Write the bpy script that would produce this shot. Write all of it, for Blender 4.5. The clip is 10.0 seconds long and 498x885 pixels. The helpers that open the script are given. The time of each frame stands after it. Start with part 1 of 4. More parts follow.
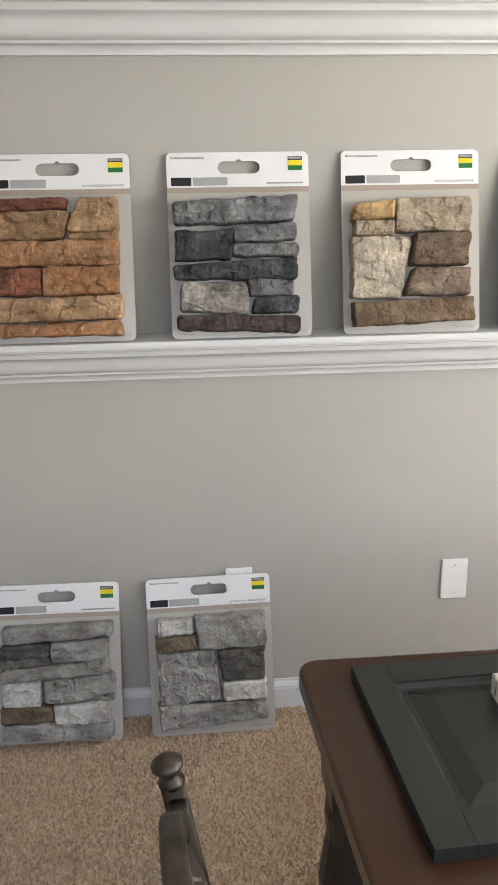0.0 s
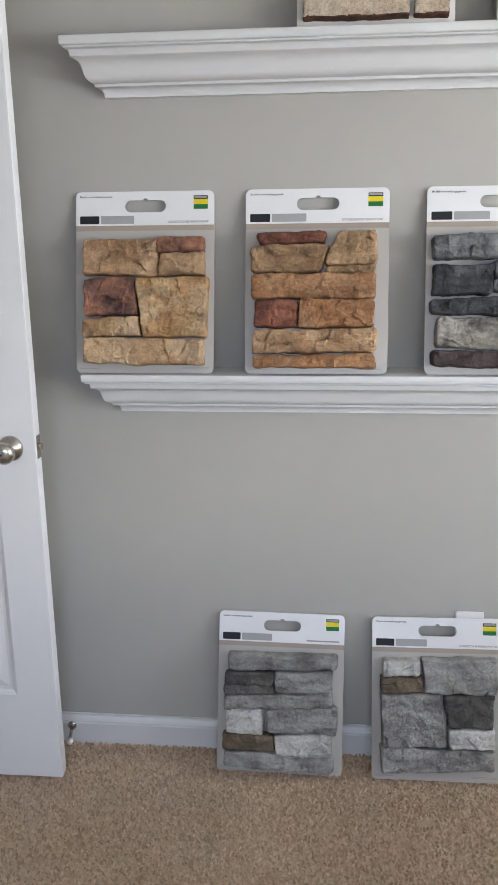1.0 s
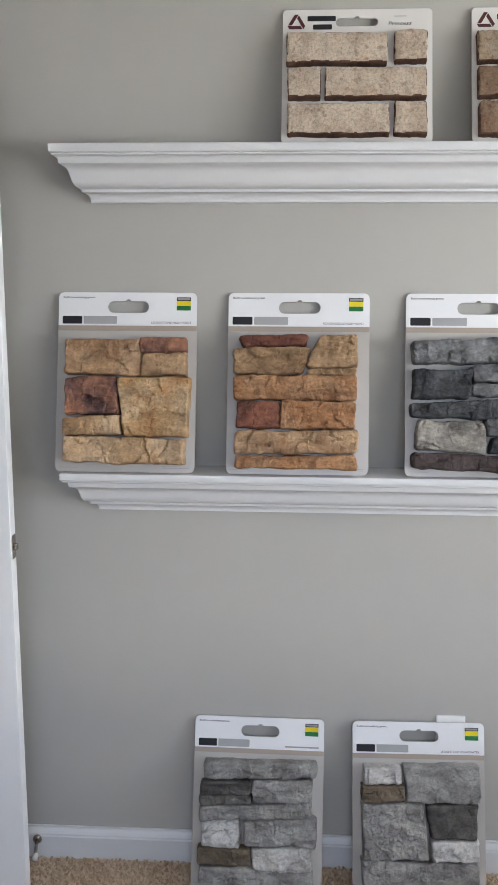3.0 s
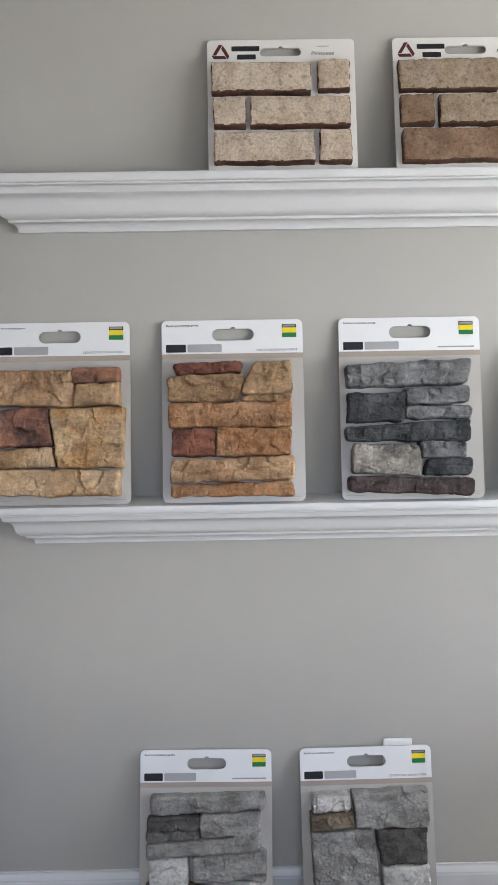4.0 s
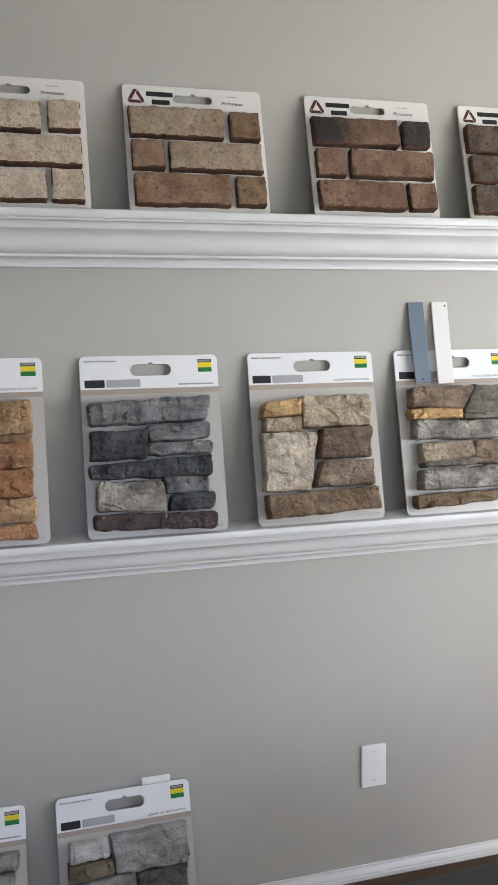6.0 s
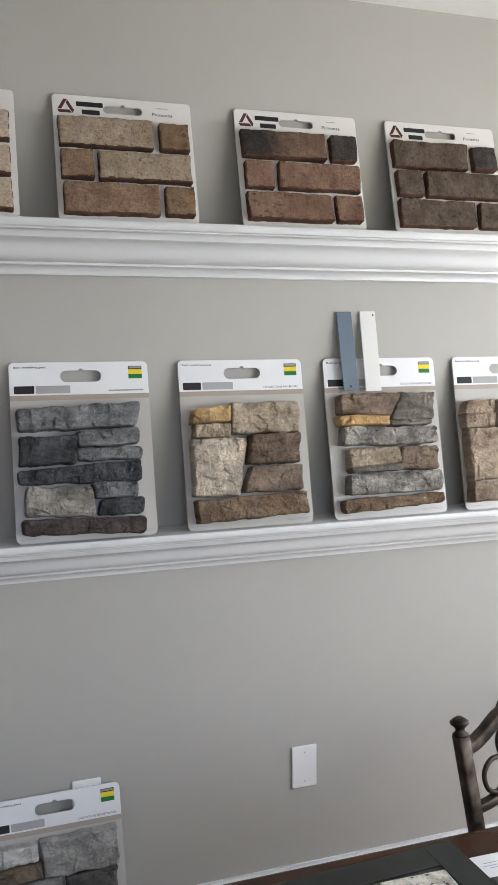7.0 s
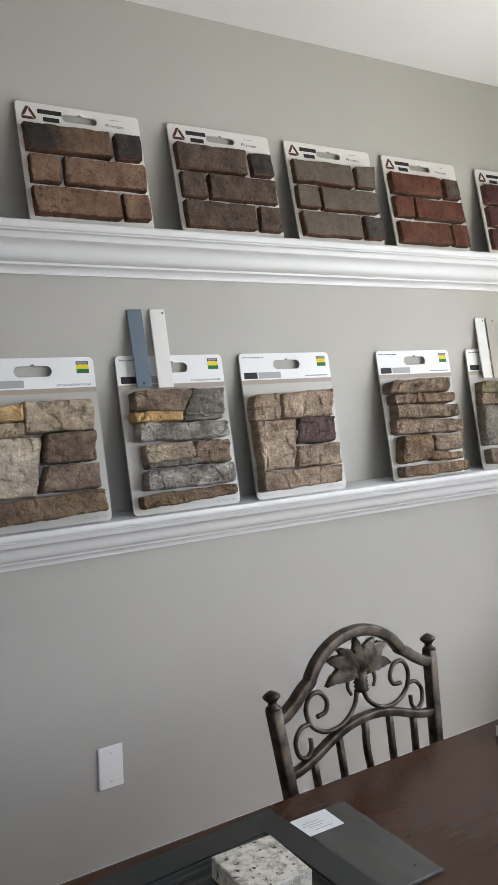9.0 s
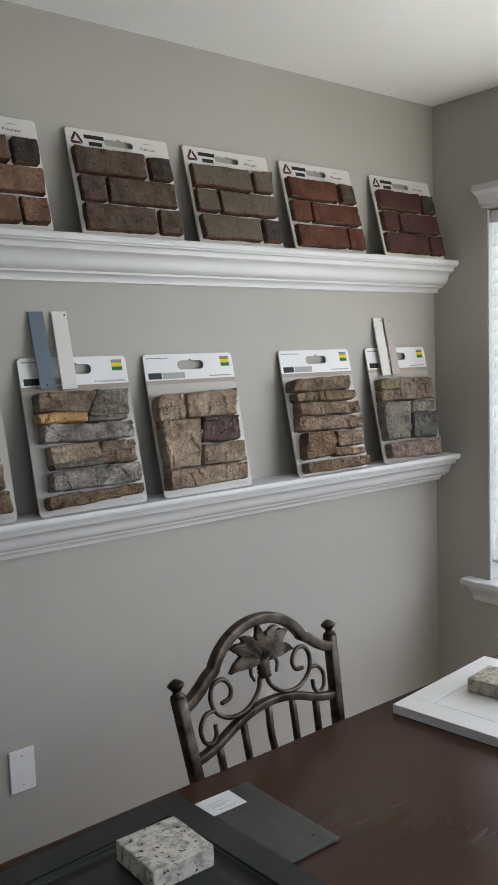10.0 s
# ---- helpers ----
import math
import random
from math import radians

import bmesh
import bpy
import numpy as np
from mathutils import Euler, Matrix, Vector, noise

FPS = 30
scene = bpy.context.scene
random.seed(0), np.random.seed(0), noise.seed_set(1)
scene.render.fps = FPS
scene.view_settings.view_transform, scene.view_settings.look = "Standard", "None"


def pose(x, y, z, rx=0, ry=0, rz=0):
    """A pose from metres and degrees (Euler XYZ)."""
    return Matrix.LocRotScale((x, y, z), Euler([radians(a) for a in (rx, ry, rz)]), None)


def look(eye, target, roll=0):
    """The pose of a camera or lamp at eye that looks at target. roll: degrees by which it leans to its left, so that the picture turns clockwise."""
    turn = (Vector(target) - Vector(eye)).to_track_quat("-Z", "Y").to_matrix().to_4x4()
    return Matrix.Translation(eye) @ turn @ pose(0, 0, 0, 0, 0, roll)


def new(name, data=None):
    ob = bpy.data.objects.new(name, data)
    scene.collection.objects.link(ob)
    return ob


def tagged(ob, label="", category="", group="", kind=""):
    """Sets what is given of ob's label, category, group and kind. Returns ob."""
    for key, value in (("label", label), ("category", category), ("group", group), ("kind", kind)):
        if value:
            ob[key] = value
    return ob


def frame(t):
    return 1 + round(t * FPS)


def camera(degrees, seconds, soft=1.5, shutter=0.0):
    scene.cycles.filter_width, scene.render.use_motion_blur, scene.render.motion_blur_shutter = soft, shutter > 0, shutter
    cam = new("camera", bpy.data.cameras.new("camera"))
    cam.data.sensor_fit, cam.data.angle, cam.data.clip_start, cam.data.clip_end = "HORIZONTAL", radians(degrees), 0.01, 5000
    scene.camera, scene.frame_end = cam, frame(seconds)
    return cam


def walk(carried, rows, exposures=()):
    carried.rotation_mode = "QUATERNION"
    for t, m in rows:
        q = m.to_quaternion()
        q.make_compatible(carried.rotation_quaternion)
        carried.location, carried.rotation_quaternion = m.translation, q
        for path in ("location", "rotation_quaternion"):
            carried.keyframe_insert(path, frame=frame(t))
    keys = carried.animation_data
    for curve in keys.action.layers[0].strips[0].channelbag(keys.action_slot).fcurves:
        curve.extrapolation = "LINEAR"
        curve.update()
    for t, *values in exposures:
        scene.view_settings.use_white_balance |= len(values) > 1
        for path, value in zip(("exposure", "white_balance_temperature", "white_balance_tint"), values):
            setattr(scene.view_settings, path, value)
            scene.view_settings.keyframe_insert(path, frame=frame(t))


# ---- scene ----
cam = camera(32.7, 10.0, 1.1)
EXPOSURES = ((0, -0.36, 7080, 15.8), (0.4, -0.30, 6720, 15.8), (1, -0.30, 6500, 15.8), (4.5, -0.34, 6480, 15.8), (5.5, -0.56, 6480, 15.8), (8, -0.90, 6500, 15.3), (9, -1.1, 6450, 15), (9.5, -1.22, 6440, 14.5), (10, -1.56, 6420, 14))
PATH = [
    (0, (0.766, -2.133, 1.457), (0.925, -0.228, 0.871), -0.8),
    (0.1, (0.711, -2.106, 1.463), (0.75, -0.19, 0.889), -1.5),
    (0.2, (0.673, -2.087, 1.472), (0.602, -0.172, 0.897), -2.0),
    (0.3, (0.641, -2.075, 1.469), (0.472, -0.165, 0.898), -2.4),
    (0.4, (0.61, -2.07, 1.459), (0.389, -0.162, 0.903), -2.5),
    (0.5, (0.579, -2.069, 1.457), (0.34, -0.162, 0.905), -2.5),
    (1, (0.54, -2.109, 1.47), (0.346, -0.188, 0.95), -0.8),
    (1.5, (0.541, -2.114, 1.483), (0.388, -0.186, 0.976), 0.8),
    (2, (0.498, -2.104, 1.496), (0.386, -0.159, 1.047), 0.8),
    (3.3, (0.487, -2.085, 1.533), (0.399, -0.114, 1.203), -0.2),
    (3.5, (0.496, -2.081, 1.541), (0.435, -0.109, 1.213), -0.5),
    (4, (0.52, -2.074, 1.529), (0.535, -0.095, 1.24), -0.9),
    (4.5, (0.513, -2.066, 1.531), (0.648, -0.088, 1.265), -1.2),
    (5, (0.536, -2.054, 1.551), (0.813, -0.091, 1.281), -1.2),
    (5.5, (0.562, -2.054, 1.539), (0.991, -0.115, 1.302), -1.2),
    (6, (0.601, -2.087, 1.542), (1.13, -0.172, 1.319), -1.0),
    (7.5, (0.675, -2.149, 1.544), (1.367, -0.284, 1.343), -0.5),
    (8, (0.661, -2.144, 1.537), (1.48, -0.331, 1.338), -0.5),
    (8.5, (0.626, -2.13, 1.532), (1.585, -0.387, 1.326), -0.8),
    (9, (0.598, -2.136, 1.522), (1.697, -0.478, 1.317), -1.2),
    (9.5, (0.588, -2.151, 1.511), (1.787, -0.563, 1.308), -1.7),
    (10, (0.597, -2.198, 1.507), (1.853, -0.655, 1.308), -2.0),
]
walk(cam, [(t, look(eye, target, roll)) for t, eye, target, roll in PATH], exposures=EXPOSURES)

# ---------------------------------------------------------------- light
world = bpy.data.worlds.new("sky")
scene.world = world
world.use_nodes = True
wn = world.node_tree.nodes
sky = wn.new("ShaderNodeTexSky")
sky.sky_type = "NISHITA"
sky.sun_disc = False
sky.sun_elevation = radians(42)
sky.sun_rotation = radians(150)
world.node_tree.links.new(sky.outputs[0], wn["Background"].inputs[0])
wn["Background"].inputs[1].default_value = 0.1


def window_light(name, m, sx, sy, power, colour, spread=180):
    """Area lamp that stands in for daylight through one window opening."""
    la = bpy.data.lights.new(name, "AREA")
    la.shape, la.size, la.size_y, la.energy, la.color, la.spread = "RECTANGLE", sx, sy, power, colour, radians(spread)
    ob = new(name, la)
    ob.matrix_world = m
    return ob


WALL_X = 3.375      # face of the window wall
CEIL = 2.465
LEFT_X, BACK_Y = -1.05, -4.3
window_light("skylight_east", look((WALL_X - 0.22, -1.85, 1.38), (1.2, -1.2, 0.40)), 2.0, 1.15, 35.0, (0.58, 0.75, 1.0), 140)
window_light("ground_bounce_east", look((WALL_X - 0.10, -2.9, 1.20), (2.3, -1.1, 2.4)), 1.5, 0.7, 44.0, (0.97, 0.97, 0.74))
window_light("ground_bounce_blind", look((WALL_X - 0.09, -1.25, 1.55), (2.2, -0.7, 2.5)), 1.3, 0.8, 33.0, (0.97, 0.99, 0.90), 150)
window_light("skylight_east_blind", look((WALL_X + 0.45, -1.1, 1.35), (0.0, -1.1, 1.3)), 1.9, 1.4, 240.0, (0.86, 0.92, 1.0))
# fill lamp added at an invented south window to brighten lower wall and carpet
window_light("skylight_south", look((0.65, BACK_Y + 0.30, 1.75), (0.5, BACK_Y + 1.3, 0.72)), 1.7, 0.85, 30.0, (0.62, 0.77, 1.0), 115)

# ---------------------------------------------------------------- materials


def base_mat(name, rough=0.5, metal=0.0, spec=0.5):
    m = bpy.data.materials.new(name)
    m.use_nodes = True
    b = m.node_tree.nodes["Principled BSDF"]
    b.inputs["Roughness"].default_value = rough
    b.inputs["Metallic"].default_value = metal
    b.inputs["Specular IOR Level"].default_value = spec
    return m, m.node_tree.nodes, m.node_tree.links, b


def coords(n, l, spread=0.0):
    """Object coordinates, shifted for each object where spread is given."""
    tc = n.new("ShaderNodeTexCoord")
    if not spread:
        return tc.outputs["Object"]
    info = n.new("ShaderNodeObjectInfo")
    mul = n.new("ShaderNodeMath")
    mul.operation = "MULTIPLY"
    mul.inputs[1].default_value = spread
    l.new(info.outputs["Random"], mul.inputs[0])
    add = n.new("ShaderNodeVectorMath")
    l.new(tc.outputs["Object"], add.inputs[0])
    l.new(mul.outputs[0], add.inputs[1])
    return add.outputs[0]


def noise_tex(n, l, vec, scale, detail=4.0, rough=0.55):
    t = n.new("ShaderNodeTexNoise")
    t.inputs["Scale"].default_value = scale
    t.inputs["Detail"].default_value = detail
    t.inputs["Roughness"].default_value = rough
    l.new(vec, t.inputs["Vector"])
    return t.outputs["Fac"]


def ramp(n, l, fac, stops):
    r = n.new("ShaderNodeValToRGB")
    while len(r.color_ramp.elements) < len(stops):
        r.color_ramp.elements.new(0.5)
    for e, (p, c) in zip(r.color_ramp.elements, stops):
        e.position, e.color = p, (*c, 1)
    l.new(fac, r.inputs[0])
    return r.outputs[0]


def mix(n, l, fac, a, b, mode="MIX"):
    m = n.new("ShaderNodeMix")
    m.data_type, m.blend_type = "RGBA", mode
    for sock, v in ((m.inputs[0], fac), (m.inputs[6], a), (m.inputs[7], b)):
        if isinstance(v, (int, float)):
            sock.default_value = v
        elif isinstance(v, tuple):
            sock.default_value = (*v, 1)
        else:
            l.new(v, sock)
    return m.outputs[2]


def bump(n, l, b, height, strength, dist):
    k = n.new("ShaderNodeBump")
    k.inputs["Strength"].default_value = strength
    k.inputs["Distance"].default_value = dist
    l.new(height, k.inputs["Height"])
    l.new(k.outputs[0], b.inputs["Normal"])


def paint(name, c, rough=0.5, vary=0.05, grain=260.0, relief=0.0006, spec=0.4):
    """Painted or printed surface with faint unevenness."""
    m, n, l, b = base_mat(name, rough, 0.0, spec)
    v = coords(n, l)
    big = noise_tex(n, l, v, 1.7, 3)
    dark = tuple(x * (1 - vary) for x in c)
    light = tuple(min(1, x * (1 + vary)) for x in c)
    l.new(ramp(n, l, big, [(0.3, dark), (0.7, light)]), b.inputs["Base Color"])
    fine = noise_tex(n, l, v, grain, 2)
    bump(n, l, b, fine, 0.35, relief)
    return m


def stone_mat(name, c1, c2, c3, scale=13.0, relief=0.004, spots=0.5, rough=0.88, soot=False, brick=False):
    """Cast stone or brick: broad blotches of two colours, a third in stains or pits, fine grit."""
    m, n, l, b = base_mat(name, rough, 0.0, 0.25)
    v = coords(n, l, 37.0)
    blot = noise_tex(n, l, v, scale, 3, 0.5)
    col = ramp(n, l, blot, [(0.38, c1), (0.60, c2)])
    streak = noise_tex(n, l, v, 70.0 if brick else scale * 1.3, 5, 0.62)
    sf = ramp(n, l, streak, [(0.56 if brick else 0.50, (0, 0, 0)), (0.66, (spots, spots, spots))])
    col = mix(n, l, sf, col, c3)
    if soot:      # one end of the slice is smoked black, with a ragged border
        sep = n.new("ShaderNodeSeparateXYZ")
        l.new(n["Texture Coordinate"].outputs["Object"], sep.inputs[0])
        wav = n.new("ShaderNodeMath")
        wav.operation = "MULTIPLY_ADD"
        wav.inputs[1].default_value = 0.20
        l.new(noise_tex(n, l, v, 26.0, 6, 0.7), wav.inputs[0])
        l.new(sep.outputs[0], wav.inputs[2])
        col = mix(n, l, ramp(n, l, wav.outputs[0], [(0.0, (0.93, 0.93, 0.93)), (0.075, (0, 0, 0))]), col, (0.032, 0.030, 0.029))
    wash = n.new("ShaderNodeMapping")      # drag marks and cloudy wash of the casting
    wash.inputs["Scale"].default_value = (34.0, 8.0, 11.0) if brick else (16.0, 8.0, 30.0)
    l.new(v, wash.inputs[0])
    drag = noise_tex(n, l, wash.outputs[0], 1.0, 4, 0.6)
    col = mix(n, l, 0.45 if brick else 1.0, col, ramp(n, l, drag, [(0.32, (0.62, 0.60, 0.60)), (0.52, (1.0, 1.0, 1.0)), (0.70, (1.28, 1.27, 1.24))]), "MULTIPLY")
    grit = noise_tex(n, l, v, 150.0, 4, 0.75)
    gf = ramp(n, l, grit, [(0.32, (0.56, 0.56, 0.56)), (0.5, (1.03, 1.03, 1.03)), (0.68, (1.34, 1.34, 1.34))])
    col = mix(n, l, 0.75 if brick else 0.5, col, gf, "MULTIPLY")
    l.new(col, b.inputs["Base Color"])
    bump(n, l, b, noise_tex(n, l, v, 62.0, 9, 0.74), 0.75, relief * (2.0 if brick else 3.4))
    return m


def metal_mat(name, c, rough, dark, scale=30.0):
    m, n, l, b = base_mat(name, rough, 1.0)
    v = coords(n, l)
    f = noise_tex(n, l, v, scale, 4)
    l.new(ramp(n, l, f, [(0.35, dark), (0.65, c)]), b.inputs["Base Color"])
    bump(n, l, b, noise_tex(n, l, v, scale * 9, 2), 0.2, 0.0005)
    return m


M = {}
M["wall"] = paint("wall_paint", (0.425, 0.413, 0.385), 0.62, 0.02, 420, 0.0005, 0.3)
M["ceiling"] = paint("ceiling_paint", (0.80, 0.80, 0.79), 0.85, 0.02, 300, 0.0008, 0.2)
M["white"] = paint("white_gloss_trim", (0.64, 0.645, 0.655), 0.38, 0.015, 60, 0.0004, 0.5)
M["door"] = paint("white_door_paint", (0.74, 0.75, 0.76), 0.4, 0.02, 190, 0.0005, 0.5)
M["plate"] = paint("white_plastic", (0.82, 0.82, 0.82), 0.35, 0.01, 50, 0.0001, 0.5)
M["card_white"] = paint("white_card", (0.76, 0.765, 0.78), 0.45, 0.015, 90, 0.0001, 0.4)
M["card_taupe"] = paint("taupe_print", (0.36, 0.30, 0.25), 0.5, 0.03, 90, 0.0001, 0.4)
M["card_grey"] = paint("clear_over_grey_card", (0.43, 0.41, 0.385), 0.30, 0.05, 18, 0.0008, 0.5)
M["card_cream"] = paint("cream_board", (0.70, 0.68, 0.655), 0.55, 0.03, 90, 0.0002, 0.35)
M["ink"] = paint("black_ink", (0.016, 0.016, 0.02), 0.5, 0.1, 90, 0.0, 0.3)
M["ink_grey"] = paint("grey_ink", (0.15, 0.15, 0.165), 0.5, 0.1, 90, 0.0, 0.3)
M["ink_soft"] = paint("pale_grey_ink", (0.30, 0.30, 0.30), 0.5, 0.1, 90, 0.0, 0.3)
M["ink_pale"] = paint("thin_grey_print", (0.36, 0.36, 0.37), 0.5, 0.05, 90, 0.0, 0.3)
M["maroon"] = paint("maroon_print", (0.085, 0.022, 0.024), 0.5, 0.05, 90, 0.0, 0.3)
M["yellow"] = paint("yellow_print", (0.76, 0.60, 0.02), 0.5, 0.03, 90, 0.0, 0.3)
M["green"] = paint("green_print", (0.014, 0.17, 0.045), 0.5, 0.03, 90, 0.0, 0.3)
M["nickel"] = metal_mat("satin_nickel", (0.52, 0.49, 0.45), 0.27, (0.44, 0.41, 0.38))
M["bronze"] = metal_mat("antique_pewter_bronze", (0.130, 0.106, 0.090), 0.52, (0.038, 0.030, 0.025), 26)
M["rubber"] = paint("white_rubber", (0.7, 0.7, 0.68), 0.7, 0.02, 90, 0.0, 0.3)
M["blue_trim"] = paint("slate_blue_sample", (0.115, 0.155, 0.20), 0.55, 0.05, 220, 0.0002, 0.4)
M["white_trim"] = paint("white_sample_strip", (0.70, 0.69, 0.67), 0.5, 0.02, 220, 0.0002, 0.4)
M["beige_trim"] = paint("beige_sample_strip", (0.42, 0.39, 0.35), 0.55, 0.03, 220, 0.0002, 0.4)
M["black_paint"] = paint("dark_green_black_lacquer", (0.012, 0.015, 0.014), 0.38, 0.15, 140, 0.0003, 0.5)
M["ivory_paint"] = paint("ivory_door_paint", (0.74, 0.715, 0.68), 0.42, 0.02, 140, 0.0003, 0.45)
M["dark_leg"] = paint("black_brown_leg", (0.015, 0.011, 0.01), 0.4, 0.1, 90, 0.0003, 0.5)
M["seat_fabric"] = paint("tan_seat_fabric", (0.30, 0.22, 0.14), 0.9, 0.1, 500, 0.001, 0.2)

# one colour family for each cast stone: two blotch colours and a streak
STONES = {
    "tan": ((0.447, 0.275, 0.15), (0.533, 0.353, 0.215), (0.284, 0.126, 0.0516), 11, 0.006, 0.55),
    "honey": ((0.516, 0.318, 0.155), (0.619, 0.439, 0.267), (0.43, 0.184, 0.0533), 12, 0.007, 0.6),
    "cream": ((0.487, 0.31, 0.167), (0.571, 0.405, 0.26), (0.353, 0.183, 0.0815), 9, 0.004, 0.45),
    "rust": ((0.19, 0.0997, 0.0855), (0.437, 0.204, 0.119), (0.057, 0.038, 0.0427), 12, 0.005, 0.9),
    "plum": ((0.198, 0.0765, 0.054), (0.279, 0.113, 0.072), (0.063, 0.0324, 0.027), 12, 0.005, 0.6),
    "drab": ((0.354, 0.222, 0.123), (0.455, 0.299, 0.175), (0.193, 0.104, 0.0539), 12, 0.005, 0.55),
    "orange": ((0.387, 0.194, 0.0946), (0.499, 0.288, 0.159), (0.224, 0.0903, 0.0387), 13, 0.006, 0.65),
    "charcoal": ((0.054, 0.0576, 0.0634), (0.122, 0.127, 0.137), (0.0216, 0.0223, 0.0252), 14, 0.007, 0.75),
    "slate": ((0.173, 0.176, 0.184), (0.274, 0.277, 0.284), (0.036, 0.0367, 0.0403), 13, 0.007, 0.8),
    "ash": ((0.25, 0.228, 0.205), (0.42, 0.39, 0.355), (0.10, 0.092, 0.084), 16, 0.006, 0.7),
    "umber": ((0.075, 0.055, 0.054), (0.11, 0.083, 0.08), (0.045, 0.034, 0.034), 10, 0.004, 0.4),
    "ochre": ((0.46, 0.285, 0.125), (0.56, 0.38, 0.19), (0.30, 0.15, 0.05), 11, 0.004, 0.4),
    "bone": ((0.54, 0.46, 0.365), (0.62, 0.54, 0.44), (0.46, 0.36, 0.26), 8, 0.007, 0.5),
    "khaki": ((0.37, 0.295, 0.215), (0.46, 0.38, 0.29), (0.25, 0.18, 0.115), 9, 0.005, 0.45),
    "brown": ((0.203, 0.135, 0.0838), (0.242, 0.176, 0.123), (0.18, 0.106, 0.0558), 12, 0.006, 0.6),
    "greige": ((0.215, 0.155, 0.112), (0.295, 0.222, 0.168), (0.10, 0.072, 0.054), 12, 0.006, 0.65),
    "blush": ((0.31, 0.225, 0.165), (0.41, 0.32, 0.245), (0.15, 0.10, 0.08), 9, 0.006, 0.6),
    "wine": ((0.0945, 0.063, 0.0612), (0.135, 0.0945, 0.09), (0.063, 0.0423, 0.0432), 11, 0.004, 0.5),
    "moss": ((0.20, 0.18, 0.15), (0.27, 0.245, 0.21), (0.10, 0.092, 0.078), 12, 0.006, 0.5),
    "olive": ((0.203, 0.176, 0.0975), (0.232, 0.21, 0.135), (0.15, 0.128, 0.075), 11, 0.004, 0.4),
    "pink": ((0.216, 0.158, 0.13), (0.238, 0.184, 0.155), (0.158, 0.119, 0.0972), 9, 0.004, 0.4),
    "grey": ((0.30, 0.292, 0.278), (0.40, 0.392, 0.376), (0.19, 0.185, 0.178), 10, 0.006, 0.55),
    "dusk": ((0.112, 0.105, 0.0994), (0.156, 0.149, 0.139), (0.0489, 0.0459, 0.045), 12, 0.005, 0.6),
    "chalk": ((0.571, 0.563, 0.542), (0.672, 0.664, 0.643), (0.462, 0.428, 0.378), 11, 0.005, 0.4),
    "mud": ((0.158, 0.122, 0.0828), (0.189, 0.153, 0.113), (0.117, 0.09, 0.0675), 11, 0.004, 0.4),
    # bricks
    "b_cream": ((0.554, 0.437, 0.336), (0.622, 0.521, 0.42), (0.353, 0.244, 0.168), 24, 0.008, 0.8),
    "b_sand": ((0.336, 0.252, 0.175), (0.396, 0.31, 0.236), (0.218, 0.131, 0.0782), 22, 0.008, 0.8),
    "b_clay": ((0.234, 0.142, 0.092), (0.285, 0.189, 0.129), (0.174, 0.092, 0.0552), 20, 0.008, 0.8),
    "b_tan": ((0.216, 0.134, 0.0744), (0.248, 0.164, 0.0992), (0.112, 0.0616, 0.0352), 22, 0.008, 0.8),
    "b_smoke": ((0.168, 0.1, 0.068), (0.224, 0.14, 0.096), (0.16, 0.148, 0.136), 18, 0.008, 0.6),
    "b_rose": ((0.186, 0.107, 0.0728), (0.258, 0.16, 0.111), (0.0755, 0.0444, 0.0337), 18, 0.008, 0.8),
    "b_brown": ((0.0828, 0.0587, 0.0435), (0.138, 0.102, 0.0792), (0.031, 0.0242, 0.0207), 24, 0.008, 0.8),
    "b_dark": ((0.05, 0.042, 0.038), (0.09, 0.076, 0.068), (0.03, 0.026, 0.025), 24, 0.008, 0.8),
    "b_taupe": ((0.108, 0.0868, 0.0694), (0.132, 0.107, 0.0868), (0.155, 0.12, 0.0775), 10, 0.002, 0.6),
    "b_red": ((0.103, 0.038, 0.0248), (0.145, 0.0587, 0.04), (0.0483, 0.0221, 0.0186), 18, 0.006, 0.7),
    "b_wine": ((0.0714, 0.0286, 0.0286), (0.0884, 0.0381, 0.0374), (0.051, 0.0224, 0.0245), 14, 0.006, 0.7),
}
for key, (c1, c2, c3, sc, relief, spots) in STONES.items():
    M[key] = stone_mat("stone_" + key if key[:2] != "b_" else "brick_" + key[2:], c1, c2, c3, sc, relief, spots, soot=key == "b_smoke", brick=key[:2] == "b_")


def carpet_mat(name):
    m, n, l, b = base_mat(name, 0.95, 0.0, 0.1)
    geo = n.new("ShaderNodeNewGeometry")
    v = coords(n, l)
    big = noise_tex(n, l, v, 3.0, 4)
    tuft = ramp(n, l, geo.outputs["Random Per Island"], [(0.0, (0.42, 0.305, 0.21)), (0.35, (0.55, 0.41, 0.29)), (0.7, (0.64, 0.49, 0.36)), (1.0, (0.76, 0.61, 0.46))])
    shade = ramp(n, l, big, [(0.3, (0.88, 0.86, 0.84)), (0.7, (1.0, 1.0, 1.0))])
    l.new(mix(n, l, 1.0, tuft, shade, "MULTIPLY"), b.inputs["Base Color"])
    bump(n, l, b, noise_tex(n, l, v, 320.0, 3), 0.8, 0.004)
    return m


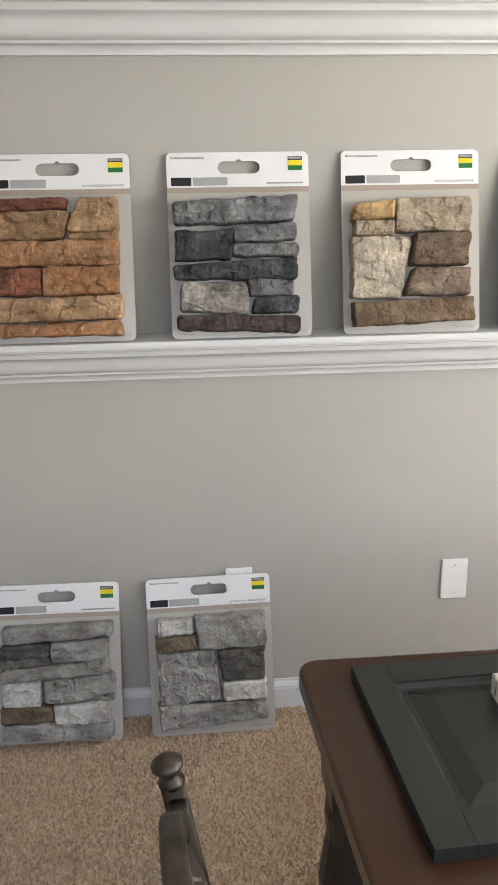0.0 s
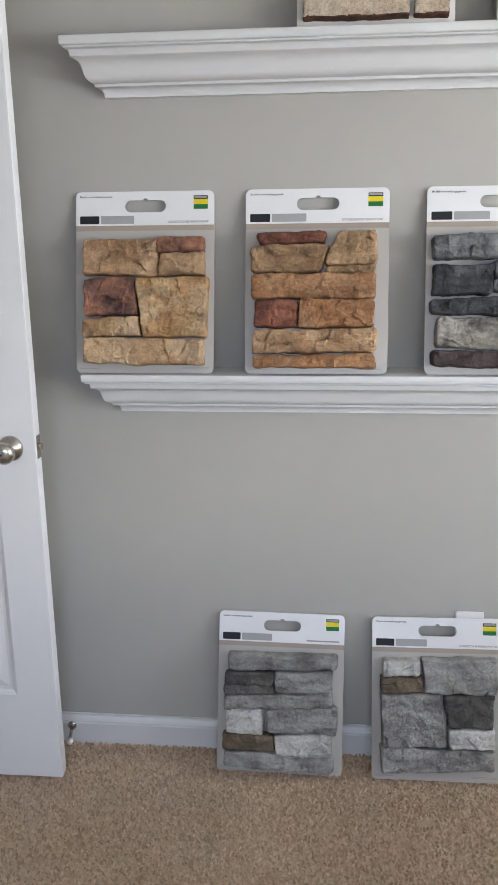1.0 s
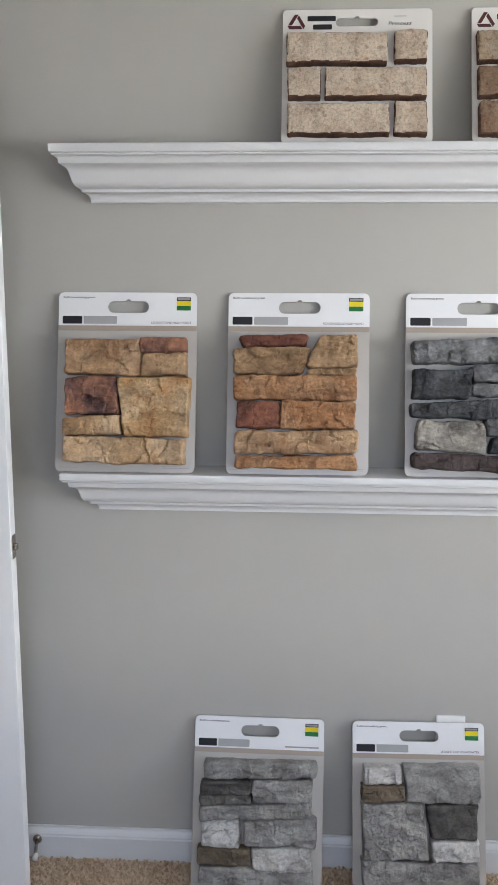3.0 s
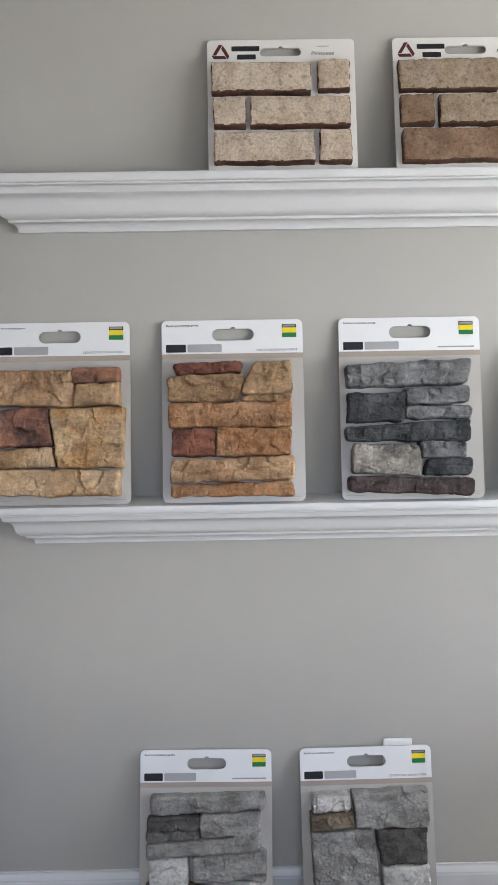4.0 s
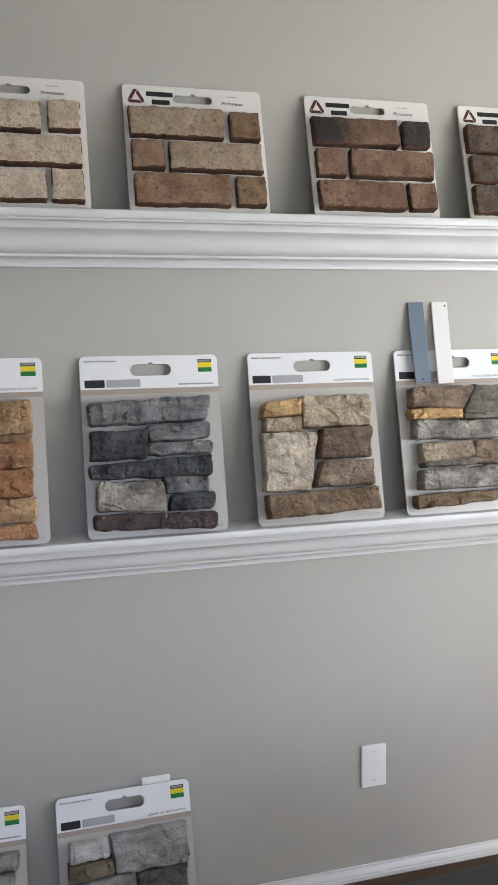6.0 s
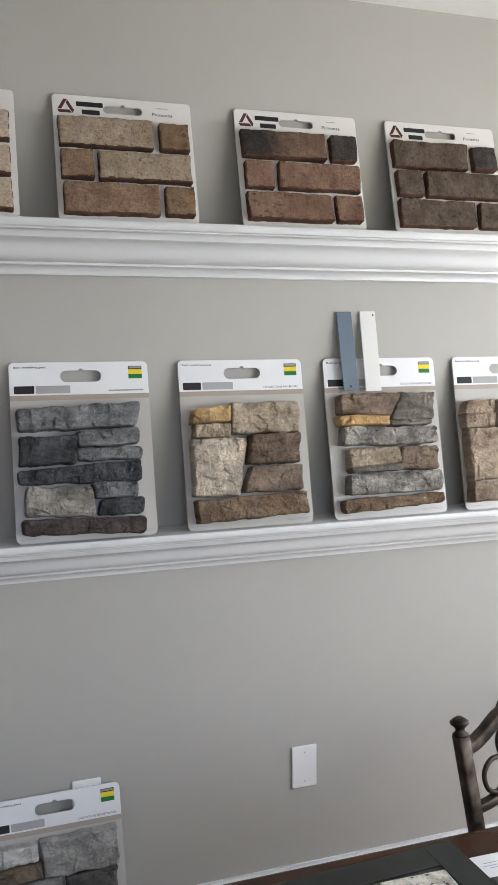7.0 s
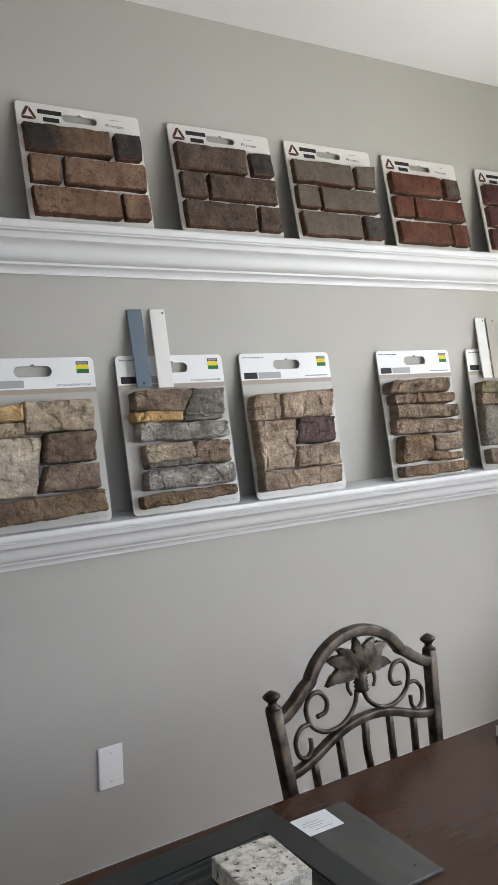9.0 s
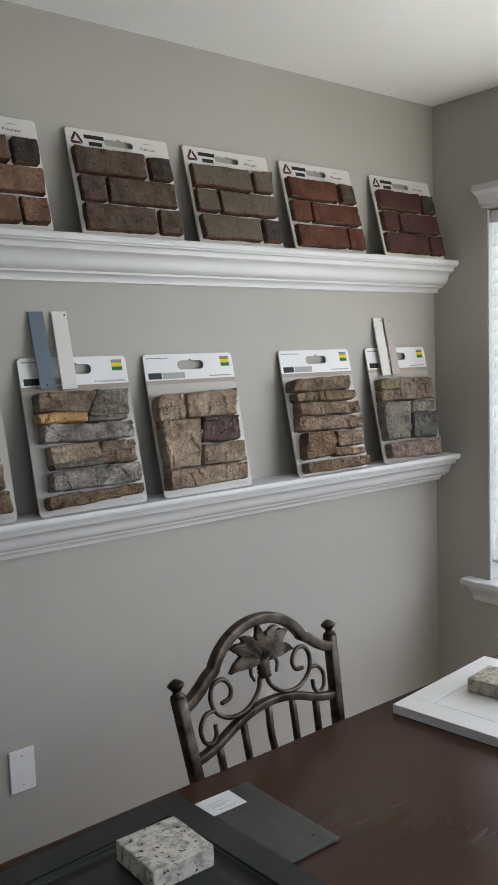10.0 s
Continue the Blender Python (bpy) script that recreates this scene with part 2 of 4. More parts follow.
def walnut_mat(name):
    m, n, l, b = base_mat(name, 0.24, 0.0, 0.38)
    v = coords(n, l)
    mp = n.new("ShaderNodeMapping")
    mp.inputs["Scale"].default_value = (1.6, 14.0, 14.0)
    l.new(v, mp.inputs[0])
    g = noise_tex(n, l, mp.outputs[0], 5.0, 6, 0.65)
    l.new(ramp(n, l, g, [(0.3, (0.046, 0.0195, 0.011)), (0.55, (0.051, 0.0215, 0.0122)), (0.75, (0.057, 0.0245, 0.014))]), b.inputs["Base Color"])
    return m


def granite_mat(name, c, spot):
    m, n, l, b = base_mat(name, 0.22, 0.0, 0.5)
    v = coords(n, l)
    f1 = noise_tex(n, l, v, 55.0, 5, 0.7)
    f2 = noise_tex(n, l, v, 95.0, 3, 0.6)
    col = ramp(n, l, f1, [(0.40, tuple(x * 0.55 for x in c)), (0.52, c), (0.70, tuple(min(0.9, x * 1.18) for x in c))])
    fl = ramp(n, l, f2, [(0.60, (0, 0, 0)), (0.66, (1, 1, 1))])
    l.new(mix(n, l, fl, col, spot), b.inputs["Base Color"])
    return m


def slate_mat(name):
    m, n, l, b = base_mat(name, 0.42, 0.0, 0.5)
    v = coords(n, l)
    mp = n.new("ShaderNodeMapping")
    mp.inputs["Scale"].default_value = (9.0, 2.0, 3.0)
    l.new(v, mp.inputs[0])
    f = noise_tex(n, l, mp.outputs[0], 3.0, 6, 0.65)
    l.new(ramp(n, l, f, [(0.3, (0.048, 0.046, 0.044)), (0.55, (0.068, 0.065, 0.060)), (0.75, (0.095, 0.089, 0.080))]), b.inputs["Base Color"])
    bump(n, l, b, f, 0.4, 0.0015)
    return m


def slat_mat(name):
    """White blind slat that lets some daylight through."""
    m, n, l, b = base_mat(name, 0.45)
    b.inputs["Base Color"].default_value = (0.86, 0.86, 0.85, 1)
    tr = n.new("ShaderNodeBsdfTranslucent")
    tr.inputs[0].default_value = (0.9, 0.9, 0.88, 1)
    ms = n.new("ShaderNodeMixShader")
    ms.inputs[0].default_value = 0.45
    l.new(b.outputs[0], ms.inputs[1])
    l.new(tr.outputs[0], ms.inputs[2])
    l.new(ms.outputs[0], n["Material Output"].inputs[0])
    return m


# brick sides and worn arrises; also painted as shade along the lower face edge
M["brick_body_and_shade"] = stone_mat("brick_body_and_shade", (0.10, 0.05, 0.034), (0.14, 0.07, 0.045), (0.05, 0.028, 0.022), 25, 0.003, 0.6)
M["carpet"] = carpet_mat("beige_cut_pile")
M["walnut"] = walnut_mat("red_brown_walnut")
M["granite"] = granite_mat("white_granite", (0.62, 0.58, 0.51), (0.06, 0.06, 0.065))
M["granite_warm"] = granite_mat("warm_granite", (0.46, 0.40, 0.31), (0.20, 0.17, 0.14))
M["slate_tile"] = slate_mat("grey_slate")
M["slat"] = slat_mat("white_blind_slat")
glass, gn, gl, gb = base_mat("window_glass", 0.0)
gb.inputs["Transmission Weight"].default_value = 1.0
gb.inputs["IOR"].default_value = 1.45
M["glass"] = glass

# ---------------------------------------------------------------- mesh helpers


def finish(bm, name, material, smooth=False, sharp=0):
    bmesh.ops.recalc_face_normals(bm, faces=bm.faces)
    me = bpy.data.meshes.new(name)
    bm.to_mesh(me)
    bm.free()
    me.materials.append(material)
    if smooth:
        me.polygons.foreach_set("use_smooth", [True] * len(me.polygons))
        if sharp:
            me.set_sharp_from_angle(angle=radians(sharp))
    return me


def part(name, bm, material, parent, label="", m=None, smooth=False):
    """One mesh object, under a thing or a part."""
    me = bm if isinstance(bm, bpy.types.Mesh) else finish(bm, name, material, smooth)
    ob = new(name, me)
    ob.parent = parent
    if m is not None:
        ob.matrix_basis = m
    return tagged(ob, label)


def thing(name, label, category, m=None, group="", kind=""):
    ob = new(name)
    ob.empty_display_size = 0.05
    if m is not None:
        ob.matrix_basis = m
    return tagged(ob, label, category, group, kind)


def setting(name, bm, material, label="", category="", smooth=False):
    ob = new(name, finish(bm, name, material, smooth))
    return tagged(ob, label, category, "", "structure")


def box(bm, x0, y0, z0, x1, y1, z1, bevel=0.0, seg=2):
    g = bmesh.ops.create_cube(bm, size=1.0)["verts"]
    bmesh.ops.scale(bm, vec=(x1 - x0, y1 - y0, z1 - z0), verts=g)
    bmesh.ops.translate(bm, vec=((x0 + x1) / 2, (y0 + y1) / 2, (z0 + z1) / 2), verts=g)
    if bevel:
        edges = list({e for v in g for e in v.link_edges})
        bmesh.ops.bevel(bm, geom=edges, offset=bevel, segments=seg, affect="EDGES", profile=0.5)
    return bm


def cyl(bm, a, b, r0, r1, n=16, cap=True):
    a, b = Vector(a), Vector(b)
    d = b - a
    m = Matrix.Translation((a + b) / 2) @ d.to_track_quat("Z", "Y").to_matrix().to_4x4()
    bmesh.ops.create_cone(bm, cap_ends=cap, segments=n, radius1=r0, radius2=r1, depth=d.length, matrix=m)
    return bm


def lathe(bm, rows, n=24, m=None):
    """Turned shape from (radius, height) rows round the z axis."""
    m = m or Matrix()
    rings = []
    for r, z in rows:
        rings.append([bm.verts.new(m @ Vector((r * math.cos(2 * math.pi * k / n), r * math.sin(2 * math.pi * k / n), z))) for k in range(n)])
    for p, q in zip(rings, rings[1:]):
        for k in range(n):
            bm.faces.new((p[k], p[(k + 1) % n], q[(k + 1) % n], q[k]))
    bm.faces.new(rings[0][::-1])
    bm.faces.new(rings[-1])
    return bm


def spline(pts, per=6):
    """Catmull-Rom through the points."""
    p = [Vector(q) for q in pts]
    p = [2 * p[0] - p[1], *p, 2 * p[-1] - p[-2]]
    out = []
    for i in range(1, len(p) - 2):
        a, b, c, d = p[i - 1:i + 3]
        for k in range(per):
            t = k / per
            out.append(0.5 * (2 * b + (c - a) * t + (2 * a - 5 * b + 4 * c - d) * t * t + (3 * b - 3 * c + d - a) * t ** 3))
    return [*out, p[-2]]


def tube(bm, pts, rx, ry=None, n=10, taper=None, square=1.0):
    """Bar along points, oval or (square below 1) with flat sides; rx lies in the plane of the bend."""
    soft = lambda q: math.copysign(abs(q) ** square, q)
    ry = ry or rx
    side = Vector((0, 1, 0))
    rings = []
    for i, p in enumerate(pts):
        d = (pts[min(i + 1, len(pts) - 1)] - pts[max(i - 1, 0)]).normalized()
        u = d.cross(side)
        u = u.normalized() if u.length > 1e-4 else Vector((1, 0, 0))
        w = u.cross(d).normalized()
        k = taper(i / (len(pts) - 1)) if taper else 1.0
        rings.append([bm.verts.new(p + u * rx * k * soft(math.cos(2 * math.pi * j / n)) + w * ry * k * soft(math.sin(2 * math.pi * j / n))) for j in range(n)])
    for p, q in zip(rings, rings[1:]):
        for j in range(n):
            bm.faces.new((p[j], p[(j + 1) % n], q[(j + 1) % n], q[j]))
    bm.faces.new(rings[0][::-1])
    bm.faces.new(rings[-1])
    return bm


def slab(outline, holes, y0, y1):
    """Upright sheet from an outline in x and z, with holes; y0 front, y1 back."""
    bm = bmesh.new()
    edges = []
    for loop in (outline, *holes):
        vs = [bm.verts.new((x, y0, z)) for x, z in loop]
        edges += [bm.edges.new((a, b)) for a, b in zip(vs, vs[1:] + vs[:1])]
    bmesh.ops.triangle_fill(bm, use_beauty=True, use_dissolve=False, edges=edges)
    ext = bmesh.ops.extrude_face_region(bm, geom=list(bm.faces))["geom"]
    bmesh.ops.translate(bm, vec=(0, y1 - y0, 0), verts=[v for v in ext if isinstance(v, bmesh.types.BMVert)])
    return bm


def rounded(x0, z0, x1, z1, r, seg=6, corners=(1, 1, 1, 1)):
    """Rounded rectangle; corners bottom left, bottom right, top right, top left."""
    out = []
    for (cx, cz, a), on in zip(((x0, z0, 180), (x1, z0, 270), (x1, z1, 0), (x0, z1, 90)), corners):
        if not on:
            out.append((cx, cz))
            continue
        ox, oz = cx + (r if cx == x0 else -r), cz + (r if cz == z0 else -r)
        out += [(ox + r * math.cos(radians(a + 90 * k / seg)), oz + r * math.sin(radians(a + 90 * k / seg))) for k in range(seg + 1)]
    return out


TEXTS = {}


def text_mesh(words, size, material, bold=0.0, slant=0.0):
    key = (words, size, material.name, bold)
    if key not in TEXTS:
        cu = bpy.data.curves.new("lettering", "FONT")
        cu.body, cu.size, cu.extrude, cu.offset, cu.resolution_u, cu.shear = words, size, 0.00015, bold * size, 3, slant
        tmp = bpy.data.objects.new("lettering", cu)
        scene.collection.objects.link(tmp)
        bpy.context.view_layer.update()
        me = bpy.data.meshes.new_from_object(tmp.evaluated_get(bpy.context.evaluated_depsgraph_get()))
        bpy.data.objects.remove(tmp)
        bpy.data.curves.remove(cu)
        me.materials.clear()
        me.materials.append(material)
        TEXTS[key] = me
    return TEXTS[key]


def lettering(name, words, size, material, parent, x, y, z, width, bold=0.0, slant=0.0):
    """Words on an upright face, scaled to a width; x and z are the lower left."""
    me = text_mesh(words, size, material, bold, slant)
    xs = [v.co.x for v in me.vertices]
    k = width / (max(xs) - min(xs))
    return part(name, me, material, parent, "", Matrix.Translation((x, y, z)) @ Matrix.Rotation(radians(90), 4, "X") @ Matrix.Diagonal((k, 1, 1, 1)))


# ---------------------------------------------------------------- the room
T = 0.12
setting("wall_north", box(bmesh.new(), LEFT_X - T, 0, 0, WALL_X + T, T, CEIL), M["wall"], "greige painted wall behind the sample shelves", "wall")
setting("wall_west", box(bmesh.new(), LEFT_X - T, BACK_Y, 0, LEFT_X, 0, CEIL), M["wall"], "greige painted side wall", "wall")
WY0, WY1, WZ0, WZ1 = -3.90, -0.25, 0.60, 2.03     # opening in the window wall
bm = bmesh.new()
box(bm, WALL_X, WY1, 0, WALL_X + T, 0, CEIL)
box(bm, WALL_X, BACK_Y, 0, WALL_X + T, WY0, CEIL)
box(bm, WALL_X, WY0, 0, WALL_X + T, WY1, WZ0)
box(bm, WALL_X, WY0, WZ1, WALL_X + T, WY1, CEIL)
setting("wall_east", bm, M["wall"], "greige painted wall with a window", "wall")
bm = bmesh.new()
# opening of the added south window, out of view
SX0, SX1, SZ0, SZ1 = -0.30, 1.60, 0.80, 2.25
box(bm, LEFT_X - T, BACK_Y - T, 0, SX0, BACK_Y, CEIL)
box(bm, SX1, BACK_Y - T, 0, WALL_X + T, BACK_Y, CEIL)
box(bm, SX0, BACK_Y - T, 0, SX1, BACK_Y, SZ0)
box(bm, SX0, BACK_Y - T, SZ1, SX1, BACK_Y, CEIL)
setting("wall_south", bm, M["wall"], "greige painted wall facing the sample shelves", "wall")
setting("ceiling", box(bmesh.new(), LEFT_X - T, BACK_Y - T, CEIL, WALL_X + T, T, CEIL + 0.1), M["ceiling"], "flat white painted ceiling", "ceiling")
setting("floor", box(bmesh.new(), LEFT_X - T, BACK_Y - T, -0.1, WALL_X + T, T, -0.006), M["carpet"], "beige cut-pile carpet over the whole floor", "carpet")


def baseboard(name, x0, x1):
    """Moulded white board along the foot of the north wall."""
    prof = [(0, -0.006), (0.015, -0.006), (0.015, 0.058), (0.0135, 0.062), (0.0135, 0.066), (0.010, 0.073), (0.006, 0.079), (0.005, 0.085), (0, 0.085)]
    bm = bmesh.new()
    ends = [[bm.verts.new((x, -p, z)) for p, z in prof] for x in (x0, x1)]
    k = len(prof)
    for j in range(k):
        bm.faces.new((ends[0][j], ends[0][(j + 1) % k], ends[1][(j + 1) % k], ends[1][j]))
    bm.faces.new(ends[0])
    bm.faces.new(ends[1][::-1])
    return setting(name, bm, M["white"], "white moulded baseboard", "baseboard")


baseboard("baseboard", LEFT_X, WALL_X)


def crown_shelf(z_top, h):
    """Ledge made of a crown moulding: it dies into the window wall and returns to the wall at its free end."""
    prof = [(0.1150, 0.0), (0.1185, -0.0012), (0.1200, -0.0045), (0.1200, -0.0165), (0.1188, -0.0195), (0.1160, -0.0212)]
    prof += [(0.1130, -0.0216), (0.1130, -0.0250), (0.1110, -0.0262), (0.1010, -0.0275), (0.0990, -0.0300), (0.0965, -0.0420), (0.0930, -0.0440)]
    for i in range(1, 17):      # the long S curve: flat, steep, flat
        t = i / 16
        prof.append((0.093 - 0.049 * (t + 0.085 * math.sin(2 * math.pi * t)), -0.044 - 0.051 * (t - 0.085 * math.sin(2 * math.pi * t))))
    prof += [(0.0420, -0.0955), (0.0415, -0.1015), (0.0400, -0.1025), (0.0370, -0.1030)]
    prof += [(0.037 - 0.019 * math.sin(radians(a)), -0.103 - 0.019 * (1 - math.cos(radians(a)))) for a in range(15, 91, 15)]
    prof += [(0.0180, -0.1240)]
    k = h / 0.124
    shelf = thing("wall_shelf", "white gloss crown-moulding ledge fixed along the wall", "shelf", None, "moulding shelves on the wall")
    for name, a, b in (("ledge_board", 0, 5), ("crown_moulding", 5, 29), ("bed_moulding", 29, len(prof) - 1)):
        bm = bmesh.new()
        cols = []
        for p, z in prof[a:b + 1]:
            xl, zz = 0.013 - 0.70 * p, z_top + z * k
            cols.append([bm.verts.new(q) for q in ((WALL_X, -p, zz), (xl, -p, zz), (xl, 0.0, zz))])
        for c, d in zip(cols, cols[1:]):
            for j in range(2):
                bm.faces.new((c[j], c[j + 1], d[j + 1], d[j]))
        for c, flip in ((cols[0], 1), (cols[-1], -1)):
            corner = bm.verts.new((WALL_X, 0, c[0].co.z))
            bm.faces.new((c[0], corner, c[2], c[1])[::flip])
        part(name, finish(bm, name, M["white"], True, 28), M["white"], shelf)
    return shelf


LOW_Z, TOP_Z = 1.097, 1.857
crown_shelf(LOW_Z, 0.113)
crown_shelf(TOP_Z, 0.120)

# ---------------------------------------------------------------- window on the east wall
win = thing("window_1", "white window with a moulded head, deep sill and closed slatted blind", "window", None, "", "structure")
bm = bmesh.new()
for y0, y1 in ((WY0, WY0 + 0.05), ((WY0 + WY1) / 2 - 0.03, (WY0 + WY1) / 2 + 0.03), (WY1 - 0.05, WY1)):
    box(bm, WALL_X + 0.075, y0, WZ0 + 0.05, WALL_X + 0.115, y1, WZ1 - 0.05, 0.003)
box(bm, WALL_X + 0.075, WY0, WZ0, WALL_X + 0.115, WY1, WZ0 + 0.05, 0.003)
box(bm, WALL_X + 0.075, WY0, WZ1 - 0.05, WALL_X + 0.115, WY1, WZ1, 0.003)
for y0, y1 in ((WY0, WY0 + 0.006), (WY1 - 0.006, WY1)):
    box(bm, WALL_X + 0.002, y0, WZ0 + 0.005, WALL_X + 0.0745, y1, WZ1 - 0.001, 0.002)
part("window_frame", bm, M["white"], win)
for y0, y1 in ((WY0 + 0.052, (WY0 + WY1) / 2 - 0.032), ((WY0 + WY1) / 2 + 0.032, WY1 - 0.052)):
    pane = part("pane", box(bmesh.new(), WALL_X + 0.092, y0, WZ0 + 0.052, WALL_X + 0.096, y1, WZ1 - 0.052), M["glass"], win)
    pane.visible_shadow = False
bm = box(bmesh.new(), WALL_X - 0.055, WY0 - 0.09, WZ0 - 0.022, WALL_X + 0.074, WY1 + 0.10, WZ0 + 0.004, 0.006, 3)
part("window_sill", bm, M["white"], win)
bm = bmesh.new()
prof = [(0.0, 0.0), (0.012, 0.0), (0.014, 0.02), (0.022, 0.035), (0.034, 0.045), (0.036, 0.062), (0.0, 0.062)]
for s, e in (((WY0 - 0.06), (WY1 + 0.06)),):
    a = [bm.verts.new((WALL_X - p, s - 0.4 * p, WZ0 - 0.084 + z)) for p, z in prof]
    b = [bm.verts.new((WALL_X - p, e + 0.4 * p, WZ0 - 0.084 + z)) for p, z in prof]
    for j in range(len(prof)):
        bm.faces.new((a[j], a[(j + 1) % len(prof)], b[(j + 1) % len(prof)], b[j]))
    bm.faces.new(a)
    bm.faces.new(b[::-1])
part("apron", bm, M["white"], win)
bm = bmesh.new()
prof = [(0.0, 0.0), (0.016, 0.0), (0.018, 0.014), (0.024, 0.016), (0.026, 0.028), (0.034, 0.044), (0.046, 0.056), (0.05, 0.060), (0.05, 0.082), (0.0, 0.082)]
a = [bm.verts.new((WALL_X - p, WY0 - 0.03 - 0.6 * p, WZ1 + 0.006 + z)) for p, z in prof]
b = [bm.verts.new((WALL_X - p, WY1 + 0.002 + 0.6 * p, WZ1 + 0.006 + z)) for p, z in prof]
for j in range(len(prof)):
    bm.faces.new((a[j], a[(j + 1) % len(prof)], b[(j + 1) % len(prof)], b[j]))
bm.faces.new(a)
bm.faces.new(b[::-1])
part("head_moulding", bm, M["white"], win)

blind = thing("window_blind", "lowered white slatted blind with tilted slats in the window", "blind", pose(WALL_X + 0.034, WY1 - 0.90, 0))
hw = 0.89
part("head_rail", box(bmesh.new(), -0.025, -hw, WZ1 - 0.05, 0.025, hw, WZ1 - 0.004, 0.003), M["white"], blind)
part("bottom_rail", box(bmesh.new(), -0.024, -hw, 0.675, 0.024, hw, 0.69, 0.004), M["white"], blind)
bm = bmesh.new()
rows = [[bm.verts.new((-0.025 + 0.05 * i / 4, y, 0.004 * math.sin(math.pi * i / 4) + dz)) for i in range(5)] for y in (-hw, hw) for dz in (0,)]
for i in range(4):
    bm.faces.new((rows[0][i], rows[0][i + 1], rows[1][i + 1], rows[1][i]))
ext = bmesh.ops.extrude_face_region(bm, geom=list(bm.faces))["geom"]
bmesh.ops.translate(bm, vec=(0, 0, 0.003), verts=[v for v in ext if isinstance(v, bmesh.types.BMVert)])
slat_me = finish(bm, "slat", M["slat"])
z = 0.715
while z < WZ1 - 0.06:
    part("slat", slat_me, M["slat"], blind, "", pose(0, 0, z, 0, -70, 0))
    z += 0.0462
for y in (-hw + 0.15, 0.0, hw - 0.15):
    part("cord", cyl(bmesh.new(), (-0.027, y, 0.68), (-0.027, y, WZ1 - 0.05), 0.0012, 0.0012, 6), M["white"], blind)

# frame of the unseen south window, added to go with the fill lamp
win2 = thing("added_window", "unseen white window frame added around the south fill light", "window", None, "", "structure")
bm = bmesh.new()
for x0, x1 in ((SX0, SX0 + 0.05), (0.62, 0.68), (SX1 - 0.05, SX1)):
    box(bm, x0, BACK_Y - 0.1, SZ0 + 0.05, x1, BACK_Y - 0.06, SZ1 - 0.05, 0.003)
box(bm, SX0, BACK_Y - 0.1, SZ0, SX1, BACK_Y - 0.06, SZ0 + 0.05, 0.003)
box(bm, SX0, BACK_Y - 0.1, SZ1 - 0.05, SX1, BACK_Y - 0.06, SZ1, 0.003)
part("window_frame", bm, M["white"], win2)

# ---------------------------------------------------------------- open door, folded back towards the wall
DOOR_W, DOOR_H, DOOR_T = 0.76, 2.03, 0.035
door = thing("door_1", "white panelled door standing open against the wall", "door", pose(-0.170, -0.197, 0.012, 0, 0, 0), "", "structure")


def panel_door():
    """Leaf with moulded panels; free edge at x = 0, face at y = 0."""
    bm = bmesh.new()
    box(bm, -DOOR_W, 0.010, 0, 0, DOOR_T, DOOR_H, 0.0015, 1)
    cols = ((-DOOR_W + 0.105, -DOOR_W / 2 - 0.05), (-DOOR_W / 2 + 0.05, -0.105))
    zs = ((0.245, 0.80), (1.02, 1.58), (1.68, 1.90))
    xs = (-DOOR_W, cols[0][0], cols[0][1], cols[1][0], cols[1][1], 0.0)
    for x0, x1 in ((xs[0], xs[1]), (xs[2], xs[3]), (xs[4], xs[5])):
        box(bm, x0, 0, 0, x1, 0.012, DOOR_H, 0.0012, 1)
    for x0, x1 in cols:
        for z0, z1 in ((0, zs[0][0]), (zs[0][1], zs[1][0]), (zs[1][1], zs[2][0]), (zs[2][1], DOOR_H)):
            box(bm, x0 - 0.001, 0.0002, z0, x1 + 0.001, 0.012, z1)
    return bm, cols, zs


bm, cols, zs = panel_door()
part("leaf", bm, M["door"], door)
for x0, x1 in cols:
    for z0, z1 in zs:
        bm = bmesh.new()
        loops = []
        for inset, y in ((0.0, 0.001), (0.006, 0.004), (0.012, 0.0085), (0.020, 0.0092), (0.045, 0.003), (0.05, 0.003)):
            loops.append([bm.verts.new(q) for q in ((x0 + inset, y, z0 + inset), (x1 - inset, y, z0 + inset), (x1 - inset, y, z1 - inset), (x0 + inset, y, z1 - inset))])
        for p, q in zip(loops, loops[1:]):
            for j in range(4):
                bm.faces.new((p[j], p[(j + 1) % 4], q[(j + 1) % 4], q[j]))
        bm.faces.new(loops[-1])
        part("panel", bm, M["door"], door)
KZ = 0.919
knob = part("knob", lathe(bmesh.new(), [(0.0, 0.0), (0.031, 0.0), (0.032, 0.004), (0.029, 0.009), (0.014, 0.012), (0.011, 0.018), (0.012, 0.028), (0.020, 0.034), (0.0265, 0.042), (0.0275, 0.050), (0.024, 0.058), (0.016, 0.063), (0.006, 0.065), (0.0, 0.065)], 28,
            Matrix.Translation((-0.062, 0, KZ)) @ Matrix.Rotation(radians(90), 4, "X")), M["nickel"], door, "satin nickel round knob", None, True)
part("keyhole", cyl(bmesh.new(), (-0.062, -0.0655, KZ), (-0.062, -0.0645, KZ), 0.0028, 0.0028, 10), M["ink"], knob)
latch = part("latch_plate", box(bmesh.new(), 0.0002, 0.006, KZ - 0.029, 0.0018, 0.030, KZ + 0.029, 0.0006, 1), M["nickel"], door)
part("latch_bolt", box(bmesh.new(), 0.0018, 0.012, KZ - 0.008, 0.011, 0.024, KZ + 0.008, 0.003, 2), M["nickel"], latch)

